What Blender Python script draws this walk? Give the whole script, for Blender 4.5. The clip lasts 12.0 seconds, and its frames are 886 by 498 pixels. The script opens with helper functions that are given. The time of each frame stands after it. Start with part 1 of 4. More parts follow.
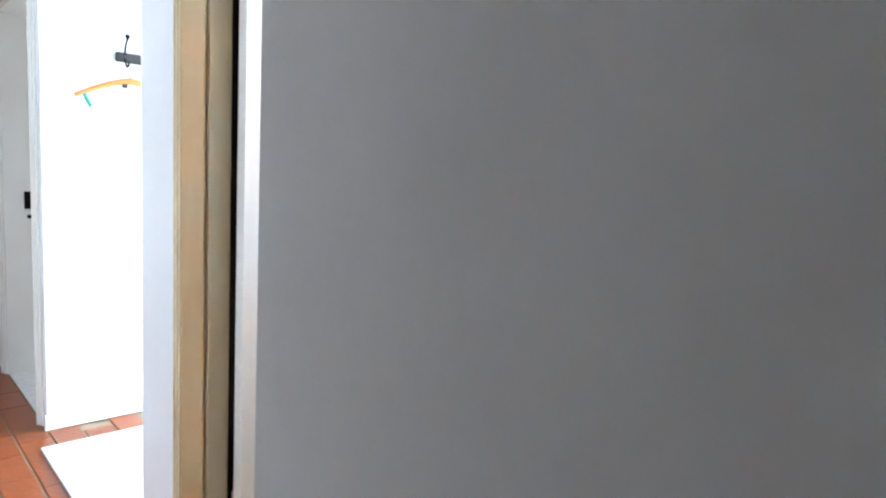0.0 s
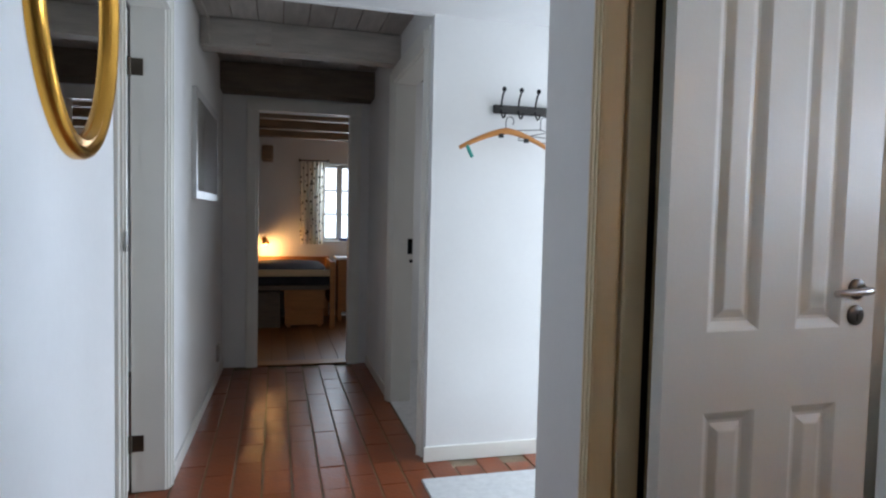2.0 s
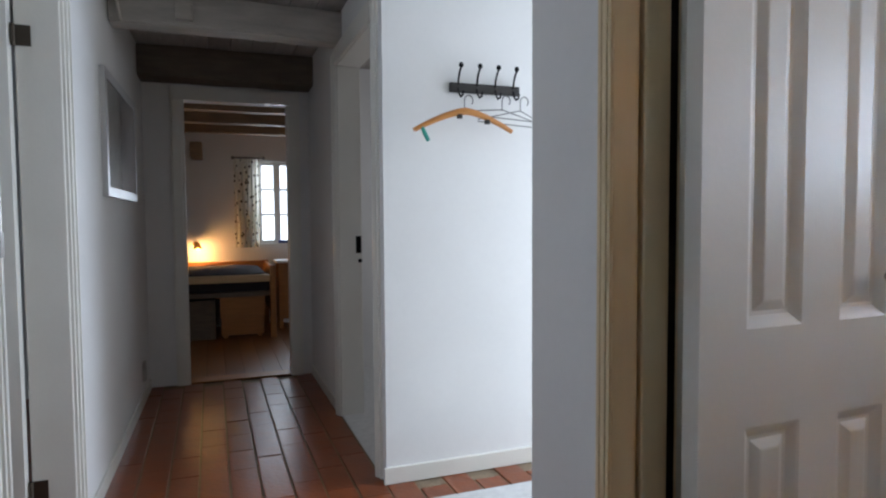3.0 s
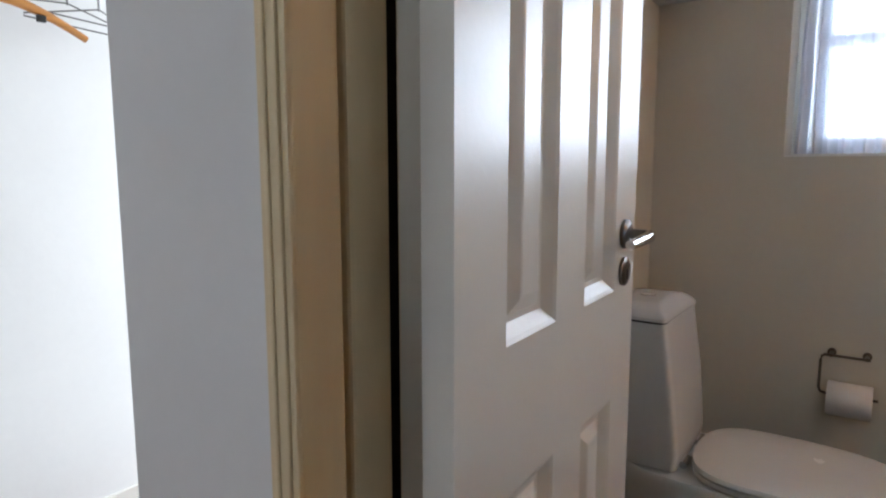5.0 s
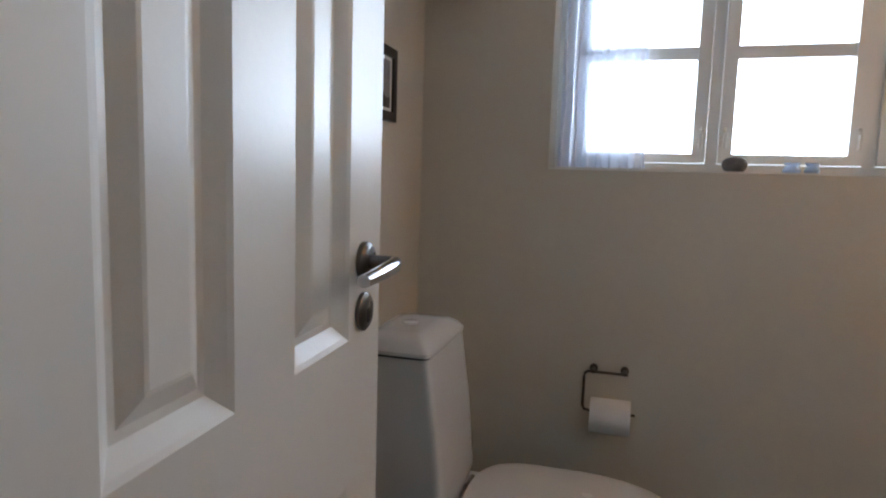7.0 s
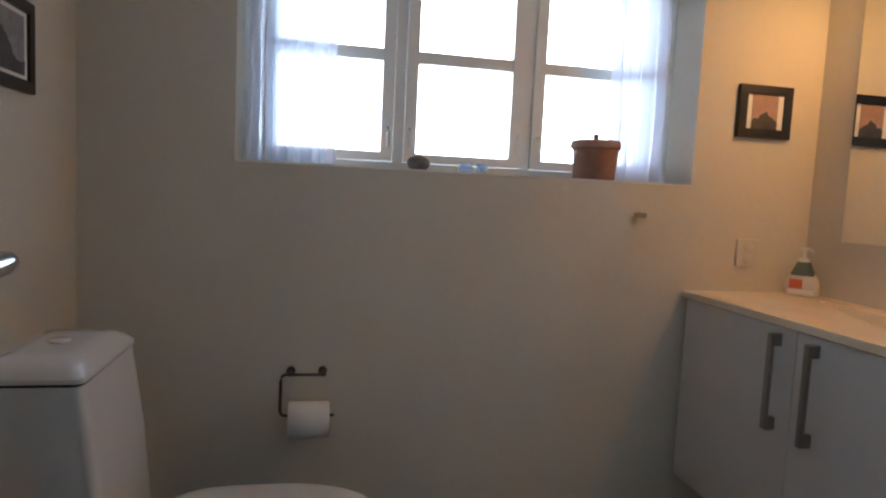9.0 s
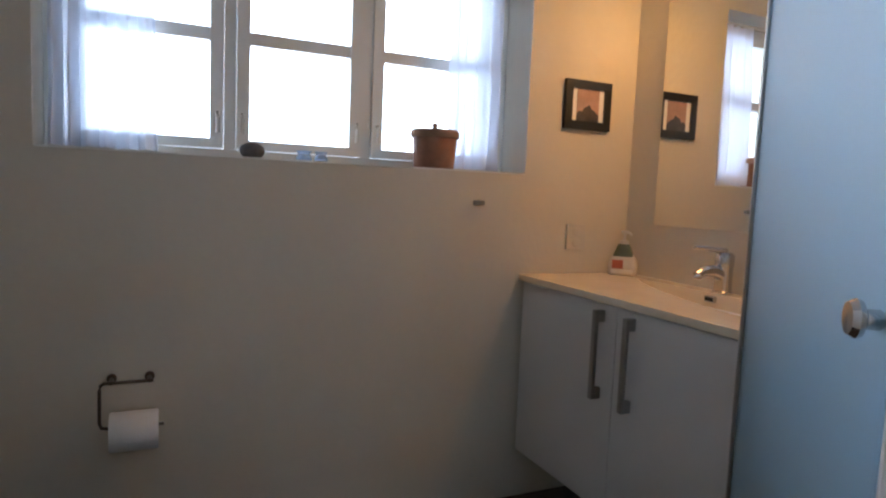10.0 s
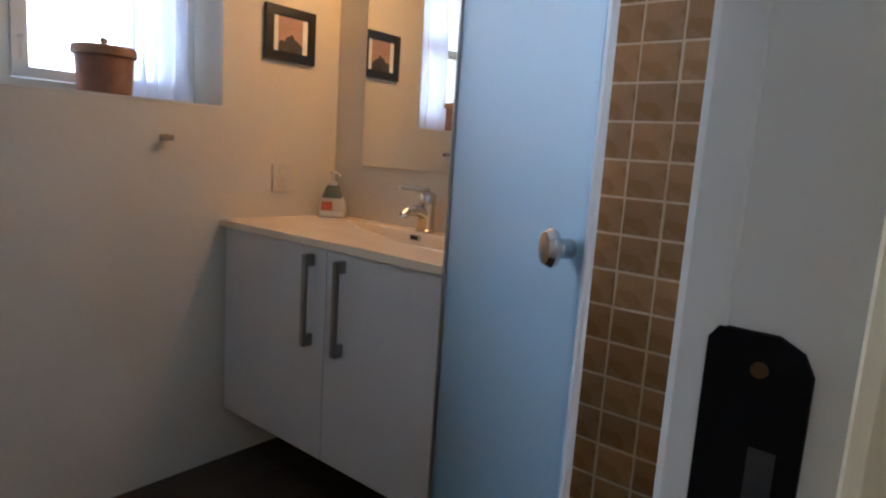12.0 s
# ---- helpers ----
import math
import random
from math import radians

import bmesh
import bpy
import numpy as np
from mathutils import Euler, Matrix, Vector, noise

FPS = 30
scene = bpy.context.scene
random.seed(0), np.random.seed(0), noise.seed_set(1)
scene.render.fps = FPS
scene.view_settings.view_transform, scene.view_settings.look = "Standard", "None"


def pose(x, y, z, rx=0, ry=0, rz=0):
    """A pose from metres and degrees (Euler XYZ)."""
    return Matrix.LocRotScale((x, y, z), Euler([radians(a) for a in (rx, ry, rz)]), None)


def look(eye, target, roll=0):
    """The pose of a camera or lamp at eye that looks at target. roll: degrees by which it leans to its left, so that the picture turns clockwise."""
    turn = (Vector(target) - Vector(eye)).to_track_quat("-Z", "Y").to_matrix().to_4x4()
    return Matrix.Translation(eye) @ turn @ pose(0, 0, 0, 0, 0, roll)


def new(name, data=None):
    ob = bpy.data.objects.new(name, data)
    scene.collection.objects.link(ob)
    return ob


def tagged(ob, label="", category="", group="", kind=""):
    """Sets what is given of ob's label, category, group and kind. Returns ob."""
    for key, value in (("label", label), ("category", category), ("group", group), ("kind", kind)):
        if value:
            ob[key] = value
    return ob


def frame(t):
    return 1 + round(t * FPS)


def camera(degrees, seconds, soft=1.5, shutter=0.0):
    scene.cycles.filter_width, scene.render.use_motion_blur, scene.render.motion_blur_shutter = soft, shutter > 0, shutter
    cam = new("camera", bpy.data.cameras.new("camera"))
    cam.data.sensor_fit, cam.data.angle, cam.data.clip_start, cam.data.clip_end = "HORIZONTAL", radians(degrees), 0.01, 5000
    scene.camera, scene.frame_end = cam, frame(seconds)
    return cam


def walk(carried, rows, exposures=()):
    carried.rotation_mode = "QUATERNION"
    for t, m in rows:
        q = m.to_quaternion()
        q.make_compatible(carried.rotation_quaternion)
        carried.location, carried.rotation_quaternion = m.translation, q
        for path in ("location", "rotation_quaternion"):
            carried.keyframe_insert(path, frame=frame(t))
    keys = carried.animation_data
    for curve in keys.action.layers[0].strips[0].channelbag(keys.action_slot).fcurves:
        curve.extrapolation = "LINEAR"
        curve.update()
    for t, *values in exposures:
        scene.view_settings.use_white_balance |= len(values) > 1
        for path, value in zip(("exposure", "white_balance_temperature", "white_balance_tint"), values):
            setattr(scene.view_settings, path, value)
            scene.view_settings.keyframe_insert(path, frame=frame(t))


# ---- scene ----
cam = camera(70.9, 12.0, soft=2.2)
PATH = [
    (0, (-0.13, 0.04, 1.244), (1.241, 1.479, 1.025), 2.8),
    (0.5, (-0.18, 0.087, 1.208), (0.851, 1.794, 1.058), 2.7),
    (1, (-0.234, 0.094, 1.187), (0.449, 1.969, 1.054), 2.2),
    (1.5, (-0.272, 0.181, 1.192), (0.19, 2.124, 1.073), 1.9),
    (2, (-0.236, 0.36, 1.208), (0.282, 2.289, 1.106), 1.3),
    (2.5, (-0.257, 0.536, 1.187), (0.354, 2.437, 1.088), 0.2),
    (4.5, (0.077, 1.097, 1.158), (1.409, 2.581, 1.001), -0.2),
    (5, (0.102, 1.225, 1.164), (1.72, 2.372, 0.911), -0.1),
    (5.5, (0.19, 1.275, 1.136), (1.839, 2.37, 0.851), -0.6),
    (6, (0.327, 1.288, 1.152), (2.024, 2.314, 0.89), 1.5),
    (6.5, (0.389, 1.274, 1.161), (2.206, 2.077, 0.929), 1.7),
    (8.5, (0.507, 1.279, 1.144), (2.492, 1.124, 0.955), 3.7),
    (9, (0.515, 1.262, 1.135), (2.468, 0.866, 0.961), 2.8),
    (9.5, (0.52, 1.238, 1.14), (2.417, 0.623, 0.981), 2.5),
    (10, (0.523, 1.213, 1.127), (2.332, 0.38, 0.948), 2.4),
    (10.5, (0.532, 1.196, 1.122), (2.266, 0.219, 0.923), 2.6),
    (11, (0.548, 1.178, 1.115), (2.165, 0.028, 0.86), 3.4),
    (11.5, (0.577, 1.154, 1.11), (2.043, -0.182, 0.846), 4.4),
    (12, (0.599, 1.133, 1.108), (1.841, -0.404, 0.803), 3.8),
]
EXPOSURES = [(0.0, 2.05, 6250, 10), (0.5, 1.5, 6300, 10), (1.0, 0.75, 6350, 11), (1.5, 0.35, 6350, 11), (2.0, 0.15, 6450, 12), (2.7, -0.02, 6550, 13), (4.3, 0.05, 6900, 15),
             (5.0, 0.32, 6950, 14), (6.0, 0.44, 6950, 13), (6.7, 0.2, 6800, 12), (8.3, -0.05, 6600, 12), (9.5, -0.11, 6450, 12), (10.5, -0.13, 6200, 12), (11.0, -0.13, 6150, 12), (12.0, 0.0, 6100, 12)]
walk(cam, [(t, look(eye, target, roll)) for t, eye, target, roll in PATH], EXPOSURES)

# ---- light ----
world = bpy.data.worlds.new("sky")
scene.world = world
world.use_nodes = True
wn = world.node_tree
sky = wn.nodes.new("ShaderNodeTexSky")
sky.sky_type, sky.sun_disc = "NISHITA", False
sky.sun_elevation, sky.sun_rotation = radians(48), radians(250)
wn.links.new(sky.outputs[0], wn.nodes["Background"].inputs[0])
wn.nodes["Background"].inputs[1].default_value = 0.15

sun = new("sun", bpy.data.lights.new("sun", "SUN"))
sun.data.energy, sun.data.angle, sun.data.color = 3.0, radians(0.5), (1.0, 0.95, 0.88)
sun.matrix_world = look((0, 0, 10), (6, 2.2, 3.0))


def window_light(name, place, target, w, h, watts, colour=(0.72, 0.85, 1.0)):
    lamp = new(name, bpy.data.lights.new(name, "AREA"))
    lamp.data.shape, lamp.data.size, lamp.data.size_y = "RECTANGLE", w, h
    lamp.data.energy, lamp.data.color = watts, colour
    lamp.matrix_world = look(place, target)
    return lamp


window_light("bath_window_light", (2.71, 0.762, 1.55), (0.0, 0.762, 1.60), 1.4, 0.62, 18.5, (0.63, 0.79, 1.0)).data.spread = radians(64)
window_light("entrance_light", (2.71, 2.62, 1.10), (0.0, 2.62, 0.95), 0.95, 1.9, 46, (0.64, 0.79, 1.0))
window_light("bedroom_window_light", (0.70, 8.0, 1.35), (0.4, 5.0, 0.6), 0.8, 0.85, 10)


def bulb(name, place, watts, colour, radius):
    lamp = new(name, bpy.data.lights.new(name, "POINT"))
    lamp.data.energy, lamp.data.color, lamp.data.shadow_soft_size = watts, colour, radius
    lamp.location = place
    return lamp


bulb("bedside_bulb", (-0.34, 7.74, 0.825), 7.0, (1.0, 0.52, 0.18), 0.03)
bulb("mirror_lamp_light", (1.93, -0.36, 1.850), 7.2, (1.0, 0.55, 0.19), 0.05)
window_light("right_room_light", (2.05, 4.4, 1.4), (0.6, 4.35, 1.1), 0.8, 1.0, 6, (0.88, 0.93, 1.0))
window_light("left_room_light", (-2.05, 2.8, 1.4), (-0.8, 3.1, 1.1), 0.8, 1.0, 6, (0.67, 0.82, 1.0))


# ---- materials ----
def material(name, colour, rough=0.6, metal=0.0, vary=0.08, scale=6.0, bump=0.0, bump_scale=60.0, stain=0.0, stain_colour=None, per_object=0.0, coat=0.0, stretch=None, spec=None):
    """A painted, plastered, wooden or metal surface: colour varied at two sizes, with grain and wear."""
    m = bpy.data.materials.new(name)
    m.use_nodes = True
    nt = m.node_tree
    b = nt.nodes["Principled BSDF"]
    b.inputs["Roughness"].default_value, b.inputs["Metallic"].default_value = rough, metal
    if coat:
        b.inputs["Coat Weight"].default_value = coat
    if spec is not None:
        b.inputs["Specular IOR Level"].default_value = spec
    co = nt.nodes.new("ShaderNodeTexCoord")
    mp = nt.nodes.new("ShaderNodeMapping")
    if stretch:
        mp.inputs["Scale"].default_value = stretch
    nt.links.new(co.outputs["Object"], mp.inputs[0])
    big = nt.nodes.new("ShaderNodeTexNoise")
    big.inputs["Scale"].default_value, big.inputs["Detail"].default_value = scale, 6
    fine = nt.nodes.new("ShaderNodeTexNoise")
    fine.inputs["Scale"].default_value, fine.inputs["Detail"].default_value = bump_scale, 4
    for n in (big, fine):
        nt.links.new(mp.outputs[0], n.inputs["Vector"])
    ramp = nt.nodes.new("ShaderNodeValToRGB")
    ramp.color_ramp.elements[0].position, ramp.color_ramp.elements[1].position = 0.3, 0.7
    ramp.color_ramp.elements[0].color = (*[c * (1 - vary) for c in colour], 1)
    ramp.color_ramp.elements[1].color = (*[min(1, c * (1 + vary)) for c in colour], 1)
    nt.links.new(big.outputs["Fac"], ramp.inputs[0])
    out = ramp.outputs[0]
    grain = nt.nodes.new("ShaderNodeMix")
    grain.data_type, grain.blend_type = "RGBA", "MULTIPLY"
    grain.inputs[0].default_value = min(1.0, vary * 2.5)
    nt.links.new(out, grain.inputs[6])
    nt.links.new(fine.outputs["Fac"], grain.inputs[7])
    bright = nt.nodes.new("ShaderNodeMix")
    bright.data_type, bright.blend_type = "RGBA", "MIX"
    bright.inputs[0].default_value = 0.5
    nt.links.new(out, bright.inputs[6])
    nt.links.new(grain.outputs[2], bright.inputs[7])
    out = bright.outputs[2]
    if stain:
        spot = nt.nodes.new("ShaderNodeTexNoise")
        spot.inputs["Scale"].default_value, spot.inputs["Detail"].default_value = scale * 0.45, 8
        nt.links.new(mp.outputs[0], spot.inputs["Vector"])
        cut = nt.nodes.new("ShaderNodeMapRange")
        cut.inputs[1].default_value, cut.inputs[2].default_value, cut.inputs[4].default_value = 0.5, 0.75, stain
        nt.links.new(spot.outputs["Fac"], cut.inputs[0])
        mix = nt.nodes.new("ShaderNodeMix")
        mix.data_type = "RGBA"
        mix.inputs[7].default_value = (*(stain_colour or [c * 0.6 for c in colour]), 1)
        nt.links.new(cut.outputs[0], mix.inputs[0])
        nt.links.new(out, mix.inputs[6])
        out = mix.outputs[2]
    if per_object:
        info = nt.nodes.new("ShaderNodeObjectInfo")
        geo = nt.nodes.new("ShaderNodeNewGeometry")
        add = nt.nodes.new("ShaderNodeMath")
        add.operation = "ADD"
        nt.links.new(info.outputs["Random"], add.inputs[0])
        nt.links.new(geo.outputs["Random Per Island"], add.inputs[1])
        frac = nt.nodes.new("ShaderNodeMath")
        frac.operation = "FRACT"
        nt.links.new(add.outputs[0], frac.inputs[0])
        rng = nt.nodes.new("ShaderNodeMapRange")
        rng.inputs[3].default_value, rng.inputs[4].default_value = 1 - per_object, 1 + per_object
        nt.links.new(frac.outputs[0], rng.inputs[0])
        hsv = nt.nodes.new("ShaderNodeHueSaturation")
        nt.links.new(out, hsv.inputs["Color"])
        nt.links.new(rng.outputs[0], hsv.inputs["Value"])
        out = hsv.outputs[0]
    nt.links.new(out, b.inputs["Base Color"])
    rr = nt.nodes.new("ShaderNodeMapRange")
    rr.inputs[3].default_value, rr.inputs[4].default_value = max(0.02, rough - 0.08), min(1, rough + 0.08)
    nt.links.new(big.outputs["Fac"], rr.inputs[0])
    nt.links.new(rr.outputs[0], b.inputs["Roughness"])
    if bump:
        bp = nt.nodes.new("ShaderNodeBump")
        bp.inputs["Strength"].default_value, bp.inputs["Distance"].default_value = bump, 0.004
        nt.links.new(fine.outputs["Fac"], bp.inputs["Height"])
        nt.links.new(bp.outputs[0], b.inputs["Normal"])
    return m


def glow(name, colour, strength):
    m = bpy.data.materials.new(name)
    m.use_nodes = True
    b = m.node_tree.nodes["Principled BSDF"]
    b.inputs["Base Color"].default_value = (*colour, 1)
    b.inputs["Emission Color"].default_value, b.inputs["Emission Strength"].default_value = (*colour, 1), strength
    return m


def glass_material(name, colour, rough, ior=1.45):
    m = bpy.data.materials.new(name)
    m.use_nodes = True
    b = m.node_tree.nodes["Principled BSDF"]
    b.inputs["Base Color"].default_value = (*colour, 1)
    b.inputs["Transmission Weight"].default_value, b.inputs["Roughness"].default_value, b.inputs["IOR"].default_value = 1.0, rough, ior
    return m


PLASTER = material("white_limewash_plaster", (0.80, 0.795, 0.78), 0.85, vary=0.03, scale=2.2, bump=0.12, bump_scale=38, stain=0.10, stain_colour=(0.66, 0.64, 0.60))
BATH_PLASTER = material("bathroom_plaster", (0.66, 0.61, 0.51), 0.8, vary=0.035, scale=2.5, bump=0.3, bump_scale=40, stain=0.12, stain_colour=(0.50, 0.47, 0.41))
# hall plaster with the near wall's dim, warmer light put into the colour
HALL_SHADED = material("shaded_warm_limewash", (0.61, 0.565, 0.505), 0.85, vary=0.04, scale=2.0, bump=0.15, bump_scale=36, stain=0.12, stain_colour=(0.48, 0.43, 0.37))
# invented dark colour for the unseen back walls, so they bounce less light
DIMMING_WALL = material("bounce_cutting_brown", (0.10, 0.075, 0.055), 0.8, vary=0.06, scale=3, bump=0.15, bump_scale=40)
CEILING_WHITE = material("ceiling_white", (0.74, 0.735, 0.72), 0.85, vary=0.04, scale=3, bump=0.2)
PAINTED = material("white_gloss_paint", (0.80, 0.785, 0.725), 0.32, vary=0.025, scale=4, bump=0.06, bump_scale=90)
TRIM_PAINT = material("cream_trim_paint", (0.78, 0.63, 0.39), 0.38, vary=0.03, scale=5, bump=0.08, bump_scale=80, stretch=(8, 8, 1))
BEAM_PAINT = material("grey_painted_beam", (0.50, 0.47, 0.43), 0.7, vary=0.14, scale=4, bump=0.4, bump_scale=30, stain=0.35, stain_colour=(0.30, 0.26, 0.22), stretch=(1, 6, 6))
BOARD_PAINT = material("grey_ceiling_board", (0.46, 0.43, 0.40), 0.75, vary=0.12, scale=5, bump=0.3, bump_scale=40, per_object=0.12, stretch=(6, 1, 6))
DARK_BEAM = material("dark_timber", (0.17, 0.135, 0.105), 0.75, vary=0.2, scale=5, bump=0.4, stretch=(1, 6, 6))
BROWN_BEAM = material("brown_timber", (0.25, 0.165, 0.095), 0.6, vary=0.2, scale=5, bump=0.3, stretch=(1, 6, 6))
BRICK = material("terracotta_brick", (0.26, 0.060, 0.014), 0.30, vary=0.20, scale=9, bump=0.35, bump_scale=50, stain=0.4, stain_colour=(0.15, 0.040, 0.014), per_object=0.07)
MORTAR = material("brick_joint", (0.27, 0.20, 0.13), 0.9, vary=0.15, scale=20, bump=0.5)
BATH_FLOOR = material("dark_brown_floor_tile", (0.055, 0.038, 0.028), 0.5, vary=0.2, scale=8, bump=0.15, per_object=0.15)
WOOD_FLOOR = material("honey_wood_floor", (0.27, 0.115, 0.032), 0.36, vary=0.16, scale=4, bump=0.12, per_object=0.14, stretch=(10, 1, 10))
PINE = material("pine_wood", (0.42, 0.185, 0.055), 0.45, vary=0.14, scale=5, bump=0.15, stretch=(1, 8, 8))
PALE_PINE = material("pale_pine_wood", (0.62, 0.45, 0.25), 0.45, vary=0.10, scale=5, bump=0.12, stretch=(1, 8, 8))
HANGER_WOOD = material("orange_varnished_wood", (0.55, 0.22, 0.05), 0.35, vary=0.14, scale=9, stretch=(1, 8, 8))
GOLD = material("gilded_wood", (0.80, 0.42, 0.075), 0.24, metal=0.95, vary=0.12, scale=9, bump=0.12, bump_scale=35, stain=0.3, stain_colour=(0.36, 0.15, 0.02))
CHROME = material("polished_chrome", (0.62, 0.62, 0.63), 0.13, metal=1.0, vary=0.02)
STEEL = material("brushed_steel", (0.34, 0.33, 0.31), 0.34, metal=1.0, vary=0.06)
GUNMETAL = material("dark_satin_steel", (0.15, 0.145, 0.14), 0.30, metal=1.0, vary=0.06)
SOCKET_CREAM = material("cream_socket_plastic", (0.62, 0.58, 0.51), 0.45, vary=0.01)
DARK_STEEL = material("dark_bronze_metal", (0.11, 0.09, 0.07), 0.42, metal=0.85, vary=0.1)
BLACK = material("black_lacquer", (0.012, 0.011, 0.010), 0.35, vary=0.1)
GAP_SHADE = material("black_gap_shade", (0.022, 0.014, 0.008), 0.8, spec=0.1, vary=0.1)
BLACK_IRON = material("black_iron", (0.006, 0.006, 0.007), 0.6, spec=0.08, vary=0.15, bump=0.1)
RACK_WOOD = material("dark_grey_stained_wood", (0.030, 0.027, 0.026), 0.5, vary=0.25, scale=12, bump=0.15, stretch=(1, 8, 8))
BRASS = material("worn_brass", (0.62, 0.36, 0.10), 0.35, metal=1.0)
OLD_BRASS = material("tarnished_brass", (0.10, 0.055, 0.02), 0.5, metal=0.7, vary=0.2, scale=60)
PORCELAIN = material("white_porcelain", (0.66, 0.645, 0.615), 0.12, vary=0.01, coat=0.4)
SEAT = material("white_toilet_seat_plastic", (0.64, 0.62, 0.57), 0.25, vary=0.015)
COUNTER = material("cream_cast_marble", (0.79, 0.67, 0.50), 0.2, vary=0.015)
CABINET = material("white_laminate_door", (0.63, 0.62, 0.60), 0.35, vary=0.015, scale=3)
CABINET_SIDE = material("grey_cabinet_edge", (0.42, 0.41, 0.40), 0.45, vary=0.03)
PAPER = material("white_toilet_paper", (0.84, 0.83, 0.81), 0.95, vary=0.03, scale=25, bump=0.3, bump_scale=140)
TILE = material("ochre_wall_tile", (0.45, 0.265, 0.115), 0.28, vary=0.13, scale=14, bump=0.15, per_object=0.16, coat=0.2)
GROUT = material("cream_grout", (0.84, 0.72, 0.54), 0.9, vary=0.08, scale=30)
TERRACOTTA = material("clay_pot", (0.24, 0.10, 0.055), 0.75, vary=0.2, scale=14, bump=0.3, stain=0.5, stain_colour=(0.42, 0.30, 0.22))
LID_CLAY = material("weathered_clay_lid", (0.36, 0.21, 0.13), 0.8, vary=0.2, scale=16, bump=0.3)
STONE = material("grey_beach_stone", (0.13, 0.12, 0.115), 0.7, vary=0.3, scale=30, bump=0.4)
SOCKET = material("socket_plastic", (0.80, 0.79, 0.77), 0.35, vary=0.01)
DARK_HOLE = material("black_plastic", (0.01, 0.01, 0.01), 0.6)
MAT_CLOTH = material("pale_grey_door_mat", (0.66, 0.66, 0.65), 0.95, vary=0.08, scale=30, bump=0.5, bump_scale=180)
SILVER = material("silver_frame", (0.62, 0.62, 0.62), 0.38, metal=0.5, vary=0.05)
PHOTO_GREY = material("grey_photo_print", (0.30, 0.30, 0.31), 0.4, vary=0.45, scale=7)
PHOTO_PALE = material("pale_print", (0.56, 0.56, 0.56), 0.45, vary=0.3, scale=5)
PHOTO_PINK = material("pink_dusk_print", (0.46, 0.29, 0.24), 0.45, vary=0.25, scale=9)
PHOTO_DARK = material("dark_print_foreground", (0.06, 0.055, 0.06), 0.45, vary=0.5, scale=14)
MOUNT = material("white_mount_card", (0.80, 0.79, 0.77), 0.8, vary=0.01)
BEDDING_DARK = material("dark_blanket", (0.025, 0.024, 0.030), 0.95, vary=0.3, scale=10, bump=0.4)
BLUE_CLOTH = material("blue_cloth", (0.03, 0.06, 0.24), 0.9)
SOAP_BODY = material("pale_soap_bottle", (0.70, 0.66, 0.58), 0.25, vary=0.03)
SOAP_RED = material("red_label_print", (0.55, 0.13, 0.07), 0.4)
SOAP_GREEN = material("dark_green_soap", (0.10, 0.13, 0.10), 0.25)
TEAL = material("teal_plastic_clip", (0.02, 0.30, 0.24), 0.4)
BLUE_GLASS = material("pale_blue_glass", (0.45, 0.62, 0.85), 0.15, vary=0.05)
GROUND = material("pale_gravel_ground", (0.36, 0.35, 0.30), 0.95, vary=0.2, scale=3)
PANE = glass_material("window_glass", (1, 1, 1), 0.0)
BULB_WARM = glow("warm_bulb", (1.0, 0.55, 0.22), 6.0)
SKY_GLOW = glow("sky_glow", (0.80, 0.90, 1.0), 1.6)
MIRROR = bpy.data.materials.new("silvered_mirror")
MIRROR.use_nodes = True
MIRROR.node_tree.nodes["Principled BSDF"].inputs["Base Color"].default_value = (0.86, 0.87, 0.86, 1)
MIRROR.node_tree.nodes["Principled BSDF"].inputs["Metallic"].default_value = 1.0
MIRROR.node_tree.nodes["Principled BSDF"].inputs["Roughness"].default_value = 0.015


def cloth_material(name, colour, through_share, seed_scale=0.0, dot=None, share=0.55):
    """Thin cloth that lets light through, optionally with dark woven leaf spots."""
    m = bpy.data.materials.new(name)
    m.use_nodes = True
    nt = m.node_tree
    nt.nodes.remove(nt.nodes["Principled BSDF"])
    out = nt.nodes["Material Output"]
    d, t, p = (nt.nodes.new(k) for k in ("ShaderNodeBsdfDiffuse", "ShaderNodeBsdfTranslucent", "ShaderNodeBsdfTransparent"))
    a, b = nt.nodes.new("ShaderNodeMixShader"), nt.nodes.new("ShaderNodeMixShader")
    for n in (d, t):
        n.inputs[0].default_value = (*colour, 1)
    if dot:
        co = nt.nodes.new("ShaderNodeTexCoord")
        v = nt.nodes.new("ShaderNodeTexVoronoi")
        v.inputs["Scale"].default_value = seed_scale
        nt.links.new(co.outputs["Object"], v.inputs["Vector"])
        less = nt.nodes.new("ShaderNodeMath")
        less.operation = "LESS_THAN"
        less.inputs[1].default_value = 0.27
        nt.links.new(v.outputs["Distance"], less.inputs[0])
        mix = nt.nodes.new("ShaderNodeMix")
        mix.data_type = "RGBA"
        mix.inputs[6].default_value, mix.inputs[7].default_value = (*colour, 1), (*dot, 1)
        nt.links.new(less.outputs[0], mix.inputs[0])
        for n in (d, t):
            nt.links.new(mix.outputs[2], n.inputs[0])
    a.inputs[0].default_value, b.inputs[0].default_value = share, through_share
    nt.links.new(d.outputs[0], a.inputs[1])
    nt.links.new(t.outputs[0], a.inputs[2])
    nt.links.new(a.outputs[0], b.inputs[1])
    nt.links.new(p.outputs[0], b.inputs[2])
    nt.links.new(b.outputs[0], out.inputs[0])
    return m


